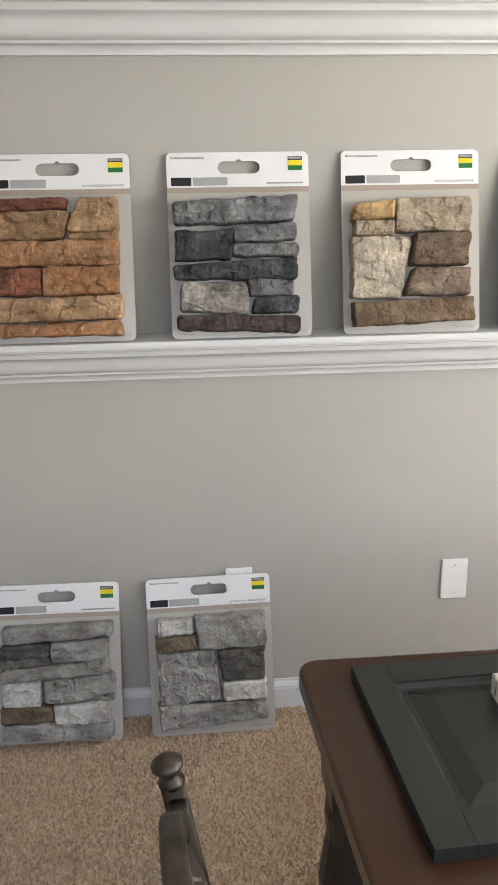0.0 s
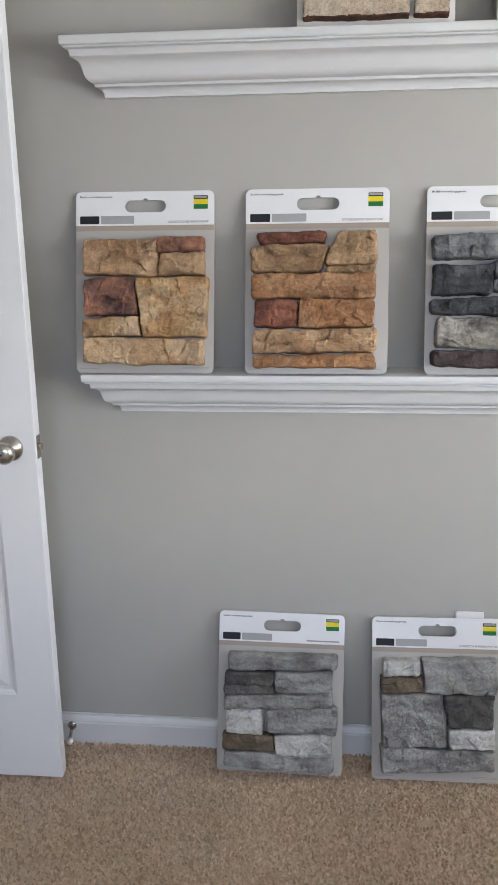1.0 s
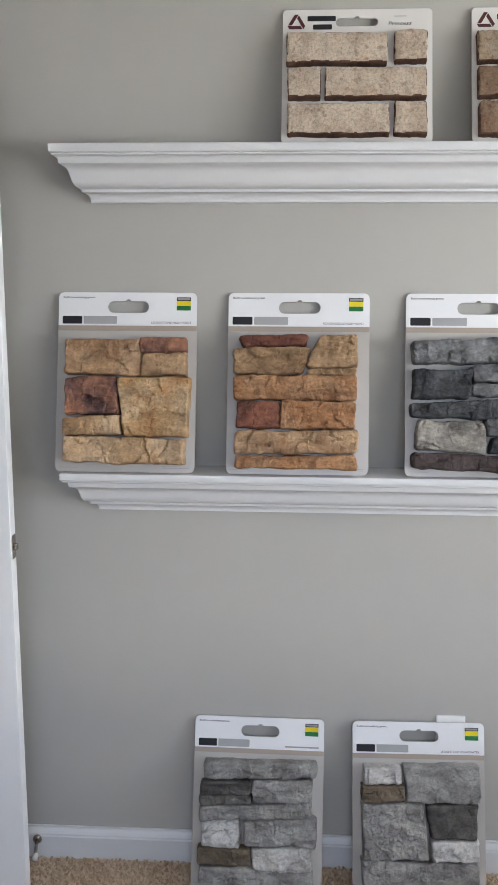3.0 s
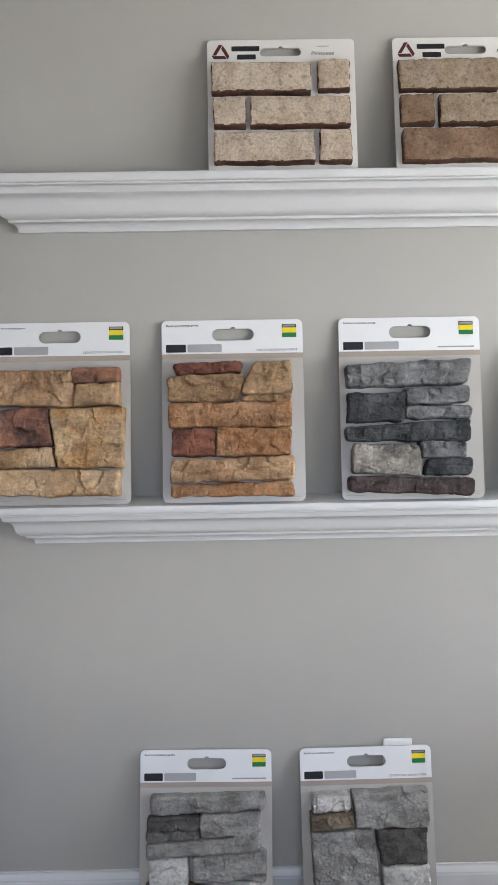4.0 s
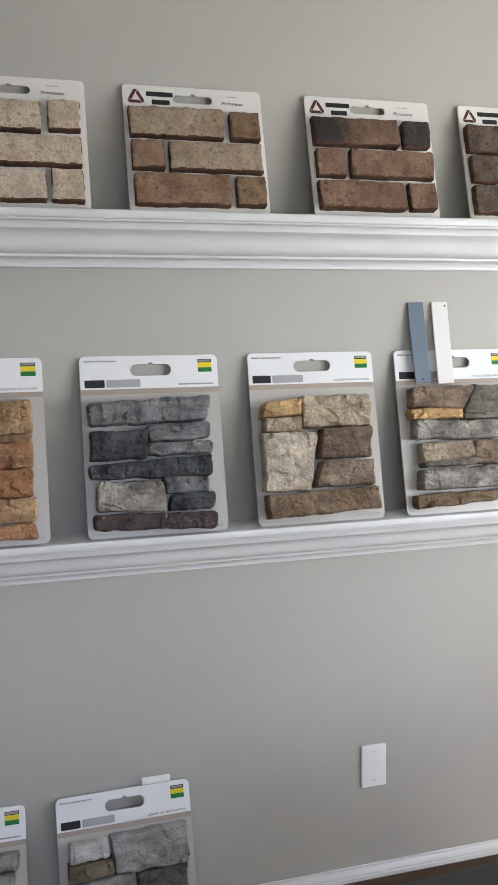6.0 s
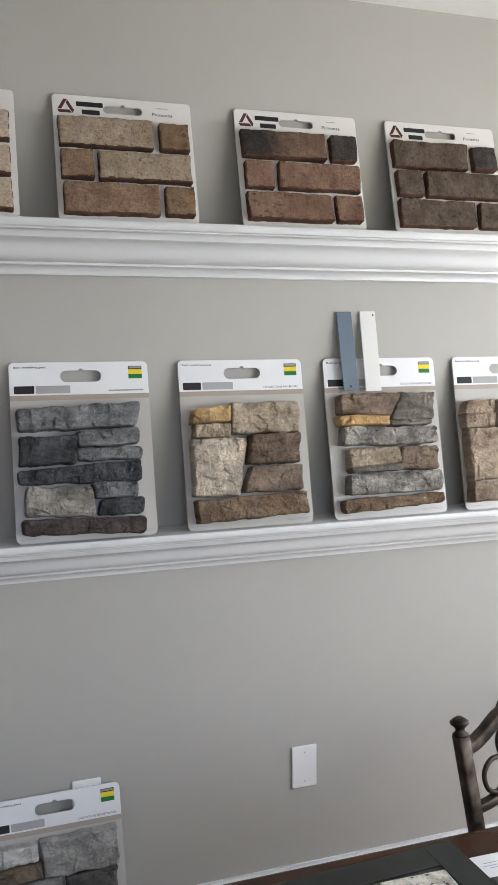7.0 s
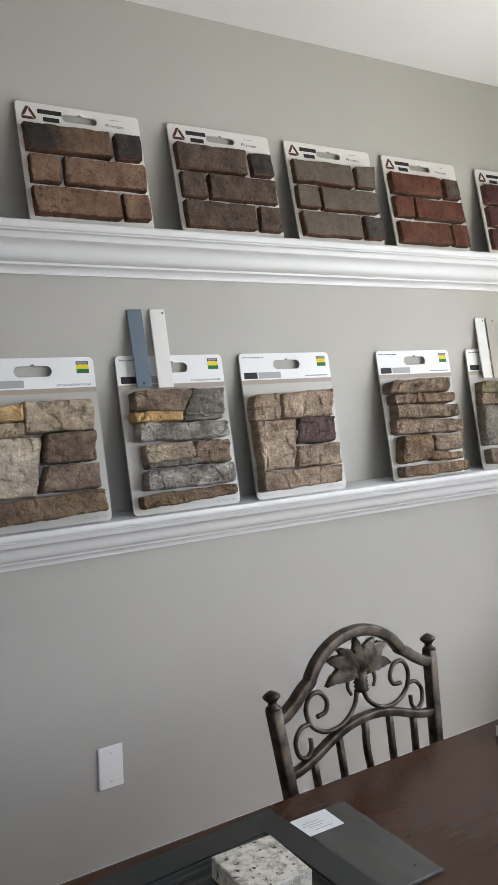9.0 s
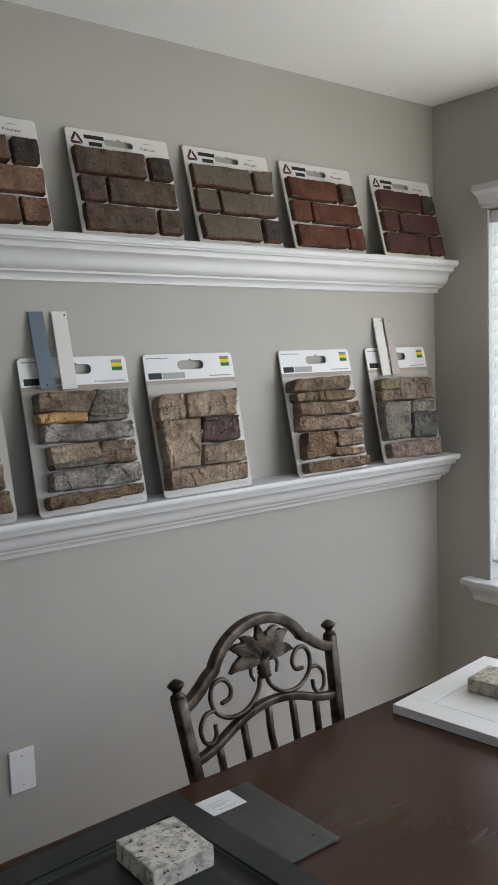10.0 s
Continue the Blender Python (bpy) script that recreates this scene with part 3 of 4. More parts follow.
stop = thing("door_stop", "nickel door stop with a white rubber tip on the baseboard", "door stop", pose(-0.196, -0.0135, 0.050))
part("base_flange", lathe(bmesh.new(), [(0.0, 0), (0.013, 0), (0.013, 0.003), (0.008, 0.007), (0.0, 0.007)], 16, Matrix.Rotation(radians(90), 4, "X")), M["nickel"], stop, "", None, True)
part("rod", cyl(bmesh.new(), (0, -0.006, 0), (0.012, -0.062, -0.006), 0.005, 0.004, 12), M["nickel"], stop, "", None, True)
part("rubber_tip", cyl(bmesh.new(), (0.012, -0.061, -0.006), (0.0145, -0.075, -0.0075), 0.008, 0.007, 14), M["rubber"], stop, "white rubber tip", None, True)

# ---------------------------------------------------------------- wall plates


def wall_plate(x, z, blank=True):
    p = thing("wall_plate", "white plastic blank wall plate with two screws", "wall plate", pose(x, 0, z), "wall plates")
    bm = box(bmesh.new(), -0.0375, -0.0065, -0.061, 0.0375, 0.0, 0.061, 0.003, 3)
    part("cover", bm, M["plate"], p)
    for s in (-0.042, 0.042):
        screw = part("screw", lathe(bmesh.new(), [(0, 0), (0.0032, 0), (0.0028, 0.0012), (0, 0.0016)], 12, Matrix.Translation((0, -0.0063, s)) @ Matrix.Rotation(radians(90), 4, "X")), M["rubber"], p)
        part("slot", box(bmesh.new(), -0.0024, -0.0081, s - 0.0004, 0.0024, -0.0077, s + 0.0004), M["ink_grey"], screw)
    return p


wall_plate(1.521, 0.376)
wall_plate(0.910, 0.381)

# ---------------------------------------------------------------- sample boards


def rough_block(quad, depth, seed, cell=0.0034, rim=0.0042, rough=0.0042, wobble=0.0024, chips=0.0, side=0, facet=0.0060, strata=0.0, cracks=0.0035, corner=0.008):
    """A cast stone or brick slice on an upright face: quad holds the upper left, upper right, lower right and lower left corner in x and z.
    Rounded corners, uneven outline, worn rim, broken face, thick sides."""
    rng = random.Random(seed)
    off = Vector((seed * 3.17, seed * 1.31, seed * 0.73))
    tl, tr, br, bl = (Vector((x + rng.uniform(-0.0006, 0.0006), 0, z + rng.uniform(-0.0006, 0.0006))) for x, z in quad)
    w = ((tr - tl).length + (br - bl).length) / 2
    h = ((tl - bl).length + (tr - br).length) / 2
    corner = min(corner, 0.48 * h, 0.48 * w)

    def lines(s):
        n = max(3, round((s - 0.012) / cell))
        return [0.0, 0.0008, 0.0020, 0.0038, *[0.006 + (s - 0.012) * k / n for k in range(n + 1)], s - 0.0038, s - 0.0020, s - 0.0008, s]

    us, vs = lines(w), lines(h)
    tilt = (rng.uniform(-0.005, 0.005), rng.uniform(-0.005, 0.005))
    turns = [rng.uniform(0.45, 1.35) for _ in range(4)]
    bm = bmesh.new()
    grid = []
    for v in vs:
        row = []
        low = v < h / 2
        dv = min(v, h - v)
        for u in us:
            k = turns[(2 if u > w / 2 else 3) if low else (1 if u > w / 2 else 0)]
            r = corner * k
            cut = r - math.sqrt(max(0.0, r * r - (r - dv) ** 2)) if dv < r else 0.0
            uu = w / 2 + (u - w / 2) * (1 - 2 * cut / w)
            a, b = uu / w, v / h
            p = bl.lerp(br, a).lerp(tl.lerp(tr, a), b)
            d = min(u, w - u, v, h - v)
            q = Vector((p.x * 28, 0.0, p.z * 28)) + off
            edge = max(0.0, 1 - d / 0.018)
            p.x += edge * wobble * (1.5 * noise.noise(q * 0.6) + 0.8 * noise.noise(q * 2.1) + 0.5 * noise.noise(q * 5.0))
            p.z += edge * wobble * (1.5 * noise.noise(q * 0.6 + Vector((9, 4, 7))) + 0.8 * noise.noise(q * 2.1 + Vector((2, 8, 5))) + 0.5 * noise.noise(q * 5.0 + Vector((4, 1, 6))))
            hgt = depth + tilt[0] * (a - 0.5) + tilt[1] * (b - 0.5)
            hgt += rough * (1.3 * noise.noise(q * 0.6) + 0.7 * noise.noise(q * 1.7) + 0.45 * noise.noise(q * 4.2) + 0.3 * noise.noise(q * 8.0))
            if strata:     # split layers
                lay = noise.noise(Vector((p.x * 6, 1.0, p.z * 42 + 1.4 * noise.noise(q * 0.35))) + off)
                hgt += strata * (0.7 if lay > 0.12 else -0.5 if lay < -0.2 else 0.0)
            if facet:      # hewn facets, each with a slope of its own
                fq = q * 0.9 + 0.5 * noise.noise_vector(q * 0.8)
                c = noise.voronoi(fq)[1][0]
                g = noise.noise_vector(c * 5.7 + off)
                hgt += facet * (2.2 * (fq.x - c.x) * g.x + 2.2 * (fq.z - c.z) * g.z + 0.5 * g.y)
            if cracks and noise.noise(q * 0.5 + Vector((6, 2, 1))) > 0.08:
                fine = abs(noise.noise(q * 0.95 + Vector((1, 7, 3))) + 0.25 * noise.noise(q * 3.0))
                hgt -= cracks * max(0.0, 1 - fine / 0.05)
            rr = rim * (1.15 + 1.2 * noise.noise(q * 0.9 + Vector((3, 3, 3))))
            if d < rr:
                t = 1 - d / rr
                hgt -= rr * 1.25 * (1 - math.sqrt(max(0.0, 1 - t * t)))
            if chips and d < 0.006:
                hgt -= chips * max(0.0, noise.noise(q * 5.0))
            row.append(bm.verts.new((p.x, -hgt, p.z)))
        grid.append(row)
    nu, nv = len(us), len(vs)
    for r in range(nv - 1):
        for c in range(nu - 1):
            f = bm.faces.new((grid[r][c], grid[r][c + 1], grid[r + 1][c + 1], grid[r + 1][c]))
            if side and (r in (0, 1) or ((r in (2, nv - 3, nv - 2) or c in (0, 1, nu - 3, nu - 2)) and noise.noise(grid[r][c].co * 55 + off) > 0.08)):
                f.material_index = side      # coat worn off the arrises in places; the whole lower edge is painted shade
    ring = [grid[0][c] for c in range(nu)] + [grid[r][-1] for r in range(1, nv)] + [grid[-1][c] for c in range(nu - 2, -1, -1)] + [grid[r][0] for r in range(nv - 2, 0, -1)]
    prev = ring
    mid = (bl + br + tr + tl) / 4
    under = -0.0014 if not side else 0.0
    for k, f in enumerate((0.72, 0.4, 0.0)):
        nxt = []
        for p in ring:
            wob = 0.0016 * noise.noise(Vector((p.co.x * 60, k * 5.0, p.co.z * 60)) + off) if f else 0.0
            flat = Vector((p.co.x, 0, p.co.z))
            back = mid.lerp(flat, max(0.0, 1 - under / max(0.004, (flat - mid).length)))      # the sides fall back behind the face
            nxt.append(bm.verts.new((back.x + wob, p.co.y * f - (0.0002 if not f else 0), back.z + wob)))
        for i in range(len(ring)):
            bm.faces.new((prev[i], nxt[i], nxt[(i + 1) % len(ring)], prev[(i + 1) % len(ring)])).material_index = side
        prev = nxt
    return bm


BW, BH = 0.340, 0.438
HEAD = 0.080 * BH / 0.430      # height of the printed header


def slot_loop(x0, x1, z0, z1, grow=0.0):
    """Carry slot with the little hump of its hanging notch."""
    r = (z1 - z0) / 2
    cx, cz = (x0 + x1) / 2, (z0 + z1) / 2
    out = [(x1 - r + (r + grow) * math.cos(radians(a)), cz + (r + grow) * math.sin(radians(a))) for a in range(-90, 91, 18)]
    out += [(cx + 0.006 * math.cos(radians(a)), z1 + grow + 0.005 * math.sin(radians(a))) for a in range(0, 181, 30)]
    out += [(x0 + r + (r + grow) * math.cos(radians(a)), cz + (r + grow) * math.sin(radians(a))) for a in range(90, 271, 18)]
    return out


def word_bar(name, material, parent, x, z, w, h, y):
    """A maker's word as one plain bar."""
    return part(name, slab(rounded(x, z, x + w, z + h, h * 0.12, 3), [], y - 0.0003, y), material, parent)


header_me = backing_me = None


def stone_board(x, y, z, lean, label, words, stones, seed, turn=0.0, group="stone sample boards on the shelf", deep=0.038, strata=0.0):
    """Sample board: grey sheet, white printed header with a carry slot, cast stones glued on."""
    global header_me, backing_me
    b = thing("stone_sample_board", label, "sample board", pose(x, y, z, -lean, turn, 0), group)
    sl = (-BW / 2 + 0.122, -BW / 2 + 0.222, BH - 0.050, BH - 0.022)
    if not header_me:
        backing_me = finish(slab(rounded(-BW / 2, 0, BW / 2, BH, 0.014), [slot_loop(*sl)], 0.0, 0.004), "backing", M["card_grey"])
        header_me = finish(slab(rounded(-BW / 2 + 0.0004, BH - HEAD, BW / 2 - 0.0004, BH - 0.0004, 0.0136, 6, (0, 0, 1, 1)), [slot_loop(*sl, 0.0003)], -0.0012, -0.0001), "header_card", M["card_white"])
    part("backing", backing_me, M["card_grey"], b, "grey plastic-covered backing sheet")
    head = part("header_card", header_me, M["card_white"], b, "white printed header card")
    yf = -0.0014
    part("taupe_band", box(bmesh.new(), -BW / 2 + 0.0006, -0.0010, BH - HEAD - 0.0125, BW / 2 - 0.0006, -0.0001, BH - HEAD - 0.0002), M["card_taupe"], b, "taupe printed band")
    lettering("slogan", "Build something great.", 0.0062, M["ink"], head, -BW / 2 + 0.011, yf, BH - 0.0145, 0.079, 0.012)
    # maker's wordmark and mark as plain shapes
    zb = BH - 0.0775
    word_bar("wordmark_bold_bar", M["ink"], head, -BW / 2 + 0.0105, zb, 0.0480, 0.0190, yf)
    word_bar("wordmark_light_bar", M["ink_pale"], head, -BW / 2 + 0.0625, zb, 0.0820, 0.0190, yf)
    lx, lz = -BW / 2 + 0.290, BH - 0.044
    part("mark_top", box(bmesh.new(), lx, yf - 0.0003, lz + 0.0235, lx + 0.0345, yf, lz + 0.032), M["ink"], head)
    part("mark_top_bar", box(bmesh.new(), lx + 0.002, yf - 0.0006, lz + 0.0255, lx + 0.0325, yf - 0.0003, lz + 0.0305), M["ink_soft"], head)
    part("mark_yellow", box(bmesh.new(), lx, yf - 0.0003, lz + 0.0115, lx + 0.0345, yf, lz + 0.0232), M["yellow"], head)
    part("mark_green", box(bmesh.new(), lx, yf - 0.0003, lz, lx + 0.0345, yf, lz + 0.0112), M["green"], head)
    if words:
        lettering("product_line", words, 0.0075, M["ink_grey"], head, -BW / 2 + 0.228, yf, BH - 0.0765, 0.098, 0.004)
    else:
        part("product_line_bar", box(bmesh.new(), -BW / 2 + 0.238, yf - 0.0003, BH - 0.075, -BW / 2 + 0.326, yf, BH - 0.0715), M["ink_soft"], head)
    for x0, x1, zz in ((0.008, 0.055, 0.010), (0.262, 0.328, 0.014), (0.262, 0.328, 0.0105)):
        part("footnote_bar", box(bmesh.new(), -BW / 2 + x0, -0.0003, zz, -BW / 2 + x1, -0.00005, zz + 0.0012), M["ink_soft"], b)
    for k, (colour, *mm) in enumerate(stones):      # corners in mm from the board's upper left
        rng = random.Random(seed * 31 + k)
        quad = [(-BW / 2 + mm[i] / 1000, BH - mm[i + 1] / 1000) for i in (0, 2, 4, 6)]
        cx, cz = sum(p[0] for p in quad) / 4, sum(p[1] for p in quad) / 4
        quad = [(px + math.copysign(0.0012, px - cx), pz + math.copysign(0.0008, pz - cz)) for px, pz in quad]
        round_one = colour == "brown" and mm[2] - mm[0] < 150      # a cobble among the ledge stones
        bm = rough_block(quad, deep * (0.88 + 0.24 * rng.random()), seed * 17 + k, strata=strata, corner=0.034 if round_one else 0.010 if strata else 0.006)
        part("stone", finish(bm, "stone", M[colour], True, 34), M[colour], b)
    return b


SHELF_LEAN = 12.0
SY = -0.098
on_shelf = dict(y=SY, z=LOW_Z + 0.0008, lean=SHELF_LEAN)
stone_board(0.083, label="sample board of tan and rust ledge stones with white header", words="LEDGESTONE HIGH POINT", seed=1, **on_shelf, stones=[
    ("tan", 30, 121, 206, 120, 208, 206, 25, 200),
    ("rust", 207, 116, 316, 113, 315, 148, 207, 151),
    ("drab", 214, 155, 316, 151, 317, 203, 212, 205),
    ("rust", 28, 213, 149, 209, 158, 299, 30, 300),
    ("honey", 154, 211, 326, 209, 324, 352, 173, 350),
    ("cream", 24, 306, 159, 304, 166, 350, 24, 349),
    ("cream", 26, 354, 315, 359, 314, 419, 27, 413)])
stone_board(0.499, label="sample board of orange and brown rough ledge stones", words="ROUGHLEDGE HIGH POINT", seed=2, strata=0.0034, **on_shelf, stones=[
    ("plum", 27, 110, 191, 107, 188, 131, 39, 136),
    ("drab", 17, 141, 200, 136, 176, 201, 18, 198),
    ("drab", 222, 107, 308, 106, 308, 183, 189, 184),
    ("drab", 192, 188, 307, 184, 303, 202, 195, 202),
    ("orange", 19, 205, 305, 202, 305, 260, 21, 261),
    ("plum", 27, 266, 126, 264, 127, 328, 27, 325),
    ("orange", 132, 265, 304, 264, 304, 327, 131, 332),
    ("tan", 22, 337, 314, 333, 309, 386, 23, 390),
    ("orange", 24, 395, 307, 391, 307, 425, 25, 423)])
stone_board(0.925, label="sample board of charcoal and grey rough ledge stones", words="", seed=3, strata=0.0034, **on_shelf, stones=[
    ("slate", 13, 118, 307, 110, 298, 165, 16, 172),
    ("charcoal", 17, 186, 150, 186, 146, 252, 16, 254),
    ("slate", 151, 177, 304, 173, 302, 211, 155, 214),
    ("slate", 151, 220, 310, 219, 307, 246, 149, 249),
    ("charcoal", 9, 267, 305, 253, 301, 303, 13, 297),
    ("ash", 29, 304, 182, 313, 184, 381, 22, 374),
    ("slate", 183, 303, 293, 306, 292, 343, 188, 340),
    ("charcoal", 198, 344, 304, 344, 302, 383, 196, 380),
    ("umber", 14, 382, 305, 390, 304, 430, 15, 416)])
stone_board(1.343, label="sample board of cream, ochre and brown ledge stones", words="LEDGESTONE BAYSHORE", seed=4, **on_shelf, stones=[
    ("ochre", 31, 129, 121, 126, 118, 166, 18, 168),
    ("khaki", 29, 172, 121, 169, 118, 204, 24, 205),
    ("khaki", 127, 119, 309, 118, 308, 198, 123, 196),
    ("bone", 18, 207, 164, 210, 134, 355, 18, 352),
    ("greige", 174, 204, 306, 202, 302, 278, 164, 278),
    ("greige", 169, 285, 308, 286, 307, 348, 148, 347),
    ("brown", 20, 364, 313, 354, 316, 411, 23, 419)])
stone_board(1.746, label="sample board of grey and tan rough ledge stones", words="ROUGHLEDGE BAYSHORE", seed=5, strata=0.0034, **on_shelf, stones=[
    ("greige", 30, 104, 209, 105, 178, 163, 27, 157),
    ("moss", 211, 103, 312, 104, 303, 178, 176, 177),
    ("moss", 176, 179, 299, 180, 295, 194, 174, 192),
    ("ochre", 21, 161, 169, 166, 168, 190, 23, 188),
    ("ash", 34, 193, 314, 200, 313, 245, 26, 241),
    ("khaki", 46, 251, 195, 252, 194, 295, 46, 302),
    ("moss", 46, 303, 198, 295, 194, 316, 48, 314),
    ("greige", 205, 252, 309, 255, 308, 317, 195, 312),
    ("ash", 41, 322, 315, 323, 311, 375, 32, 374),
    ("brown", 22, 386, 316, 384, 313, 409, 19, 421)])
stone_board(2.146, label="sample board of beige and dark wine ledge stones", words="", seed=6, **on_shelf, stones=[
    ("blush", 21, 135, 109, 130, 105, 168, 7, 172),
    ("blush", 8, 173, 103, 169, 98, 208, 8, 207),
    ("blush", 112, 131, 306, 125, 303, 205, 110, 204),
    ("blush", 12, 209, 157, 211, 130, 352, 11, 356),
    ("wine", 167, 210, 300, 211, 296, 284, 150, 286),
    ("blush", 154, 293, 304, 295, 302, 356, 138, 353),
    ("blush", 17, 361, 308, 362, 303, 411, 6, 415)])
stone_board(2.690, label="sample board of dark brown-grey rough ledge stones", words="", seed=7, strata=0.0034, **on_shelf, stones=[
    ("greige", 13, 109, 287, 106, 287, 151, 4, 148),
    ("greige", 18, 154, 126, 157, 118, 187, 16, 184),
    ("brown", 130, 153, 304, 160, 292, 191, 125, 186),
    ("greige", 30, 190, 308, 200, 311, 242, 21, 231),
    ("greige", 22, 234, 325, 252, 317, 294, 18, 284),
    ("brown", 37, 294, 166, 299, 160, 376, 15, 384),
    ("greige", 166, 299, 316, 307, 316, 354, 187, 352),
    ("brown", 168, 357, 308, 363, 306, 385, 156, 383),
    ("brown", 23, 393, 317, 398, 318, 431, 20, 427)])
stone_board(3.120, label="sample board of grey-green and pinkish ledge stones", words="", seed=8, **on_shelf, stones=[
    ("olive", 23, 125, 129, 128, 115, 165, 21, 164),
    ("greige", 20, 168, 118, 169, 107, 206, 15, 207),
    ("pink", 137, 124, 319, 128, 299, 209, 113, 208),
    ("moss", 14, 213, 167, 216, 132, 353, 9, 351),
    ("moss", 175, 212, 298, 213, 284, 261, 168, 259),
    ("dusk", 171, 262, 309, 265, 290, 358, 159, 353),
    ("pink", 19, 368, 312, 364, 294, 432, 18, 418)])
FLOOR_GROUP = "stone sample boards on the carpet"
stone_board(0.407, -0.116, 0.0, 14.2, "sample board of grey, white and brown stones on the carpet", "", [
    ("grey", 29, 109, 321, 106, 318, 141, 32, 156),
    ("dusk", 23, 160, 152, 156, 153, 191, 24, 196),
    ("dusk", 19, 197, 156, 193, 155, 212, 20, 220),
    ("grey", 158, 156, 309, 147, 308, 200, 160, 207),
    ("grey", 22, 224, 313, 203, 313, 242, 24, 257),
    ("chalk", 27, 260, 124, 256, 124, 324, 28, 323),
    ("grey", 137, 256, 321, 245, 323, 316, 138, 316),
    ("mud", 18, 326, 155, 327, 156, 368, 21, 369),
    ("chalk", 160, 326, 309, 319, 310, 374, 163, 376),
    ("grey", 24, 373, 315, 376, 315, 418, 25, 414)], 9, 0.6, FLOOR_GROUP, 0.038, 0.0034)
stone_board(0.828, -0.120, 0.002, 14.0, "sample board of large grey and dark ledge stones on the carpet", "LEDGESTONE BREAKWATER", [
    ("chalk", 27, 108, 122, 108, 123, 148, 28, 152),
    ("mud", 21, 156, 126, 153, 134, 189, 22, 197),
    ("grey", 130, 106, 323, 102, 321, 192, 141, 193),
    ("grey", 24, 200, 172, 197, 195, 335, 27, 339),
    ("dusk", 188, 201, 316, 196, 311, 284, 200, 283),
    ("chalk", 199, 289, 317, 289, 316, 337, 203, 340),
    ("grey", 24, 343, 315, 343, 315, 397, 25, 409)], 10, -0.6, FLOOR_GROUP)

TW, TH = 0.338, 0.315
tri_back_me = None


def triangle_mark(parent, cx, cz, r, y):
    """Three maroon bars that chase each other round an open triangle, with cut corners and thin gaps."""
    bm = bmesh.new()
    for k in range(3):
        a = radians(120 * k)
        vs = []
        for x, z in ((-0.80, -0.25), (-0.62, -0.55), (0.54, -0.55), (0.37, -0.25)):
            vs.append(bm.verts.new((cx + r * (x * math.cos(a) - z * math.sin(a)), y, cz + r * (x * math.sin(a) + z * math.cos(a)))))
        ext = bmesh.ops.extrude_face_region(bm, geom=[bm.faces.new(vs)])["geom"]
        bmesh.ops.translate(bm, vec=(0, -0.0003, 0), verts=[v for v in ext if isinstance(v, bmesh.types.BMVert)])
    return part("triangle_mark", bm, M["maroon"], parent, "maroon triangular mark")


def brick_board(x, label, colours, seed, turn=0.0):
    """Cream board with six brick slices in running bond."""
    global tri_back_me
    b = thing("brick_sample_board", label, "sample board", pose(x, -0.088, TOP_Z + 0.0008, -14.5, turn, 0), "brick sample boards on the top shelf")
    sl = (-TW / 2 + 0.120, -TW / 2 + 0.216, TH - 0.0405, TH - 0.0205)
    if not tri_back_me:
        tri_back_me = finish(slab(rounded(-TW / 2, 0, TW / 2, TH, 0.010), [slot_loop(*sl)], 0.0, 0.005), "backing", M["card_cream"])
    back = part("backing", tri_back_me, M["card_cream"], b, "cream backing board with a carry slot")
    triangle_mark(back, -TW / 2 + 0.031, TH - 0.032, 0.0255, -0.0002)
    word_bar("maker_name_bar", M["ink"], back, -TW / 2 + 0.0560, TH - 0.0275, 0.0640, 0.0120, -0.0002)
    word_bar("maker_name_bar", M["ink"], back, -TW / 2 + 0.0685, TH - 0.0475, 0.0430, 0.0120, -0.0002)
    lettering("handwriting", "Princess", 0.012, M["ink"], back, -TW / 2 + 0.238, -0.0004, TH - 0.0385, 0.052, 0.0, 0.15)
    part("print_bar", box(bmesh.new(), -TW / 2 + 0.252, -0.0005, TH - 0.0185, -TW / 2 + 0.280, -0.0002, TH - 0.0168), M["ink_soft"], back)
    part("print_bar", box(bmesh.new(), -TW / 2 + 0.020, -0.0005, TH - 0.0565, -TW / 2 + 0.098, -0.0002, TH - 0.0555), M["ink_soft"], back)
    rng = random.Random(seed)
    rows = ((10, 63, 236, 133), (253, 63, 325, 132), (11, 144, 86, 213), (99, 144, 324, 214), (12, 225, 239, 297), (253, 224, 325, 296))
    for k, (x0, t0, x1, t1) in enumerate(rows):
        f = TH / 310
        dx, dz = rng.uniform(-2, 2), rng.uniform(-1, 1)
        xa, xb, za, zb = -TW / 2 + (x0 + dx) / 1000, -TW / 2 + (x1 + dx) / 1000, TH - (t1 + dz) * f, TH - (t0 + dz) * f
        bm = rough_block([(xa, zb), (xb, zb), (xb, za), (xa, za)], 0.022, seed * 13 + k, cell=0.006, rim=0.0030, rough=0.0020, wobble=0.0015, chips=0.004, side=1, facet=0.0, cracks=0.0016, corner=0.003)
        br = part("brick", bm, M[colours[k]], b, "", None, True)
        br.data.materials.append(M["brick_body_and_shade"])
    return b


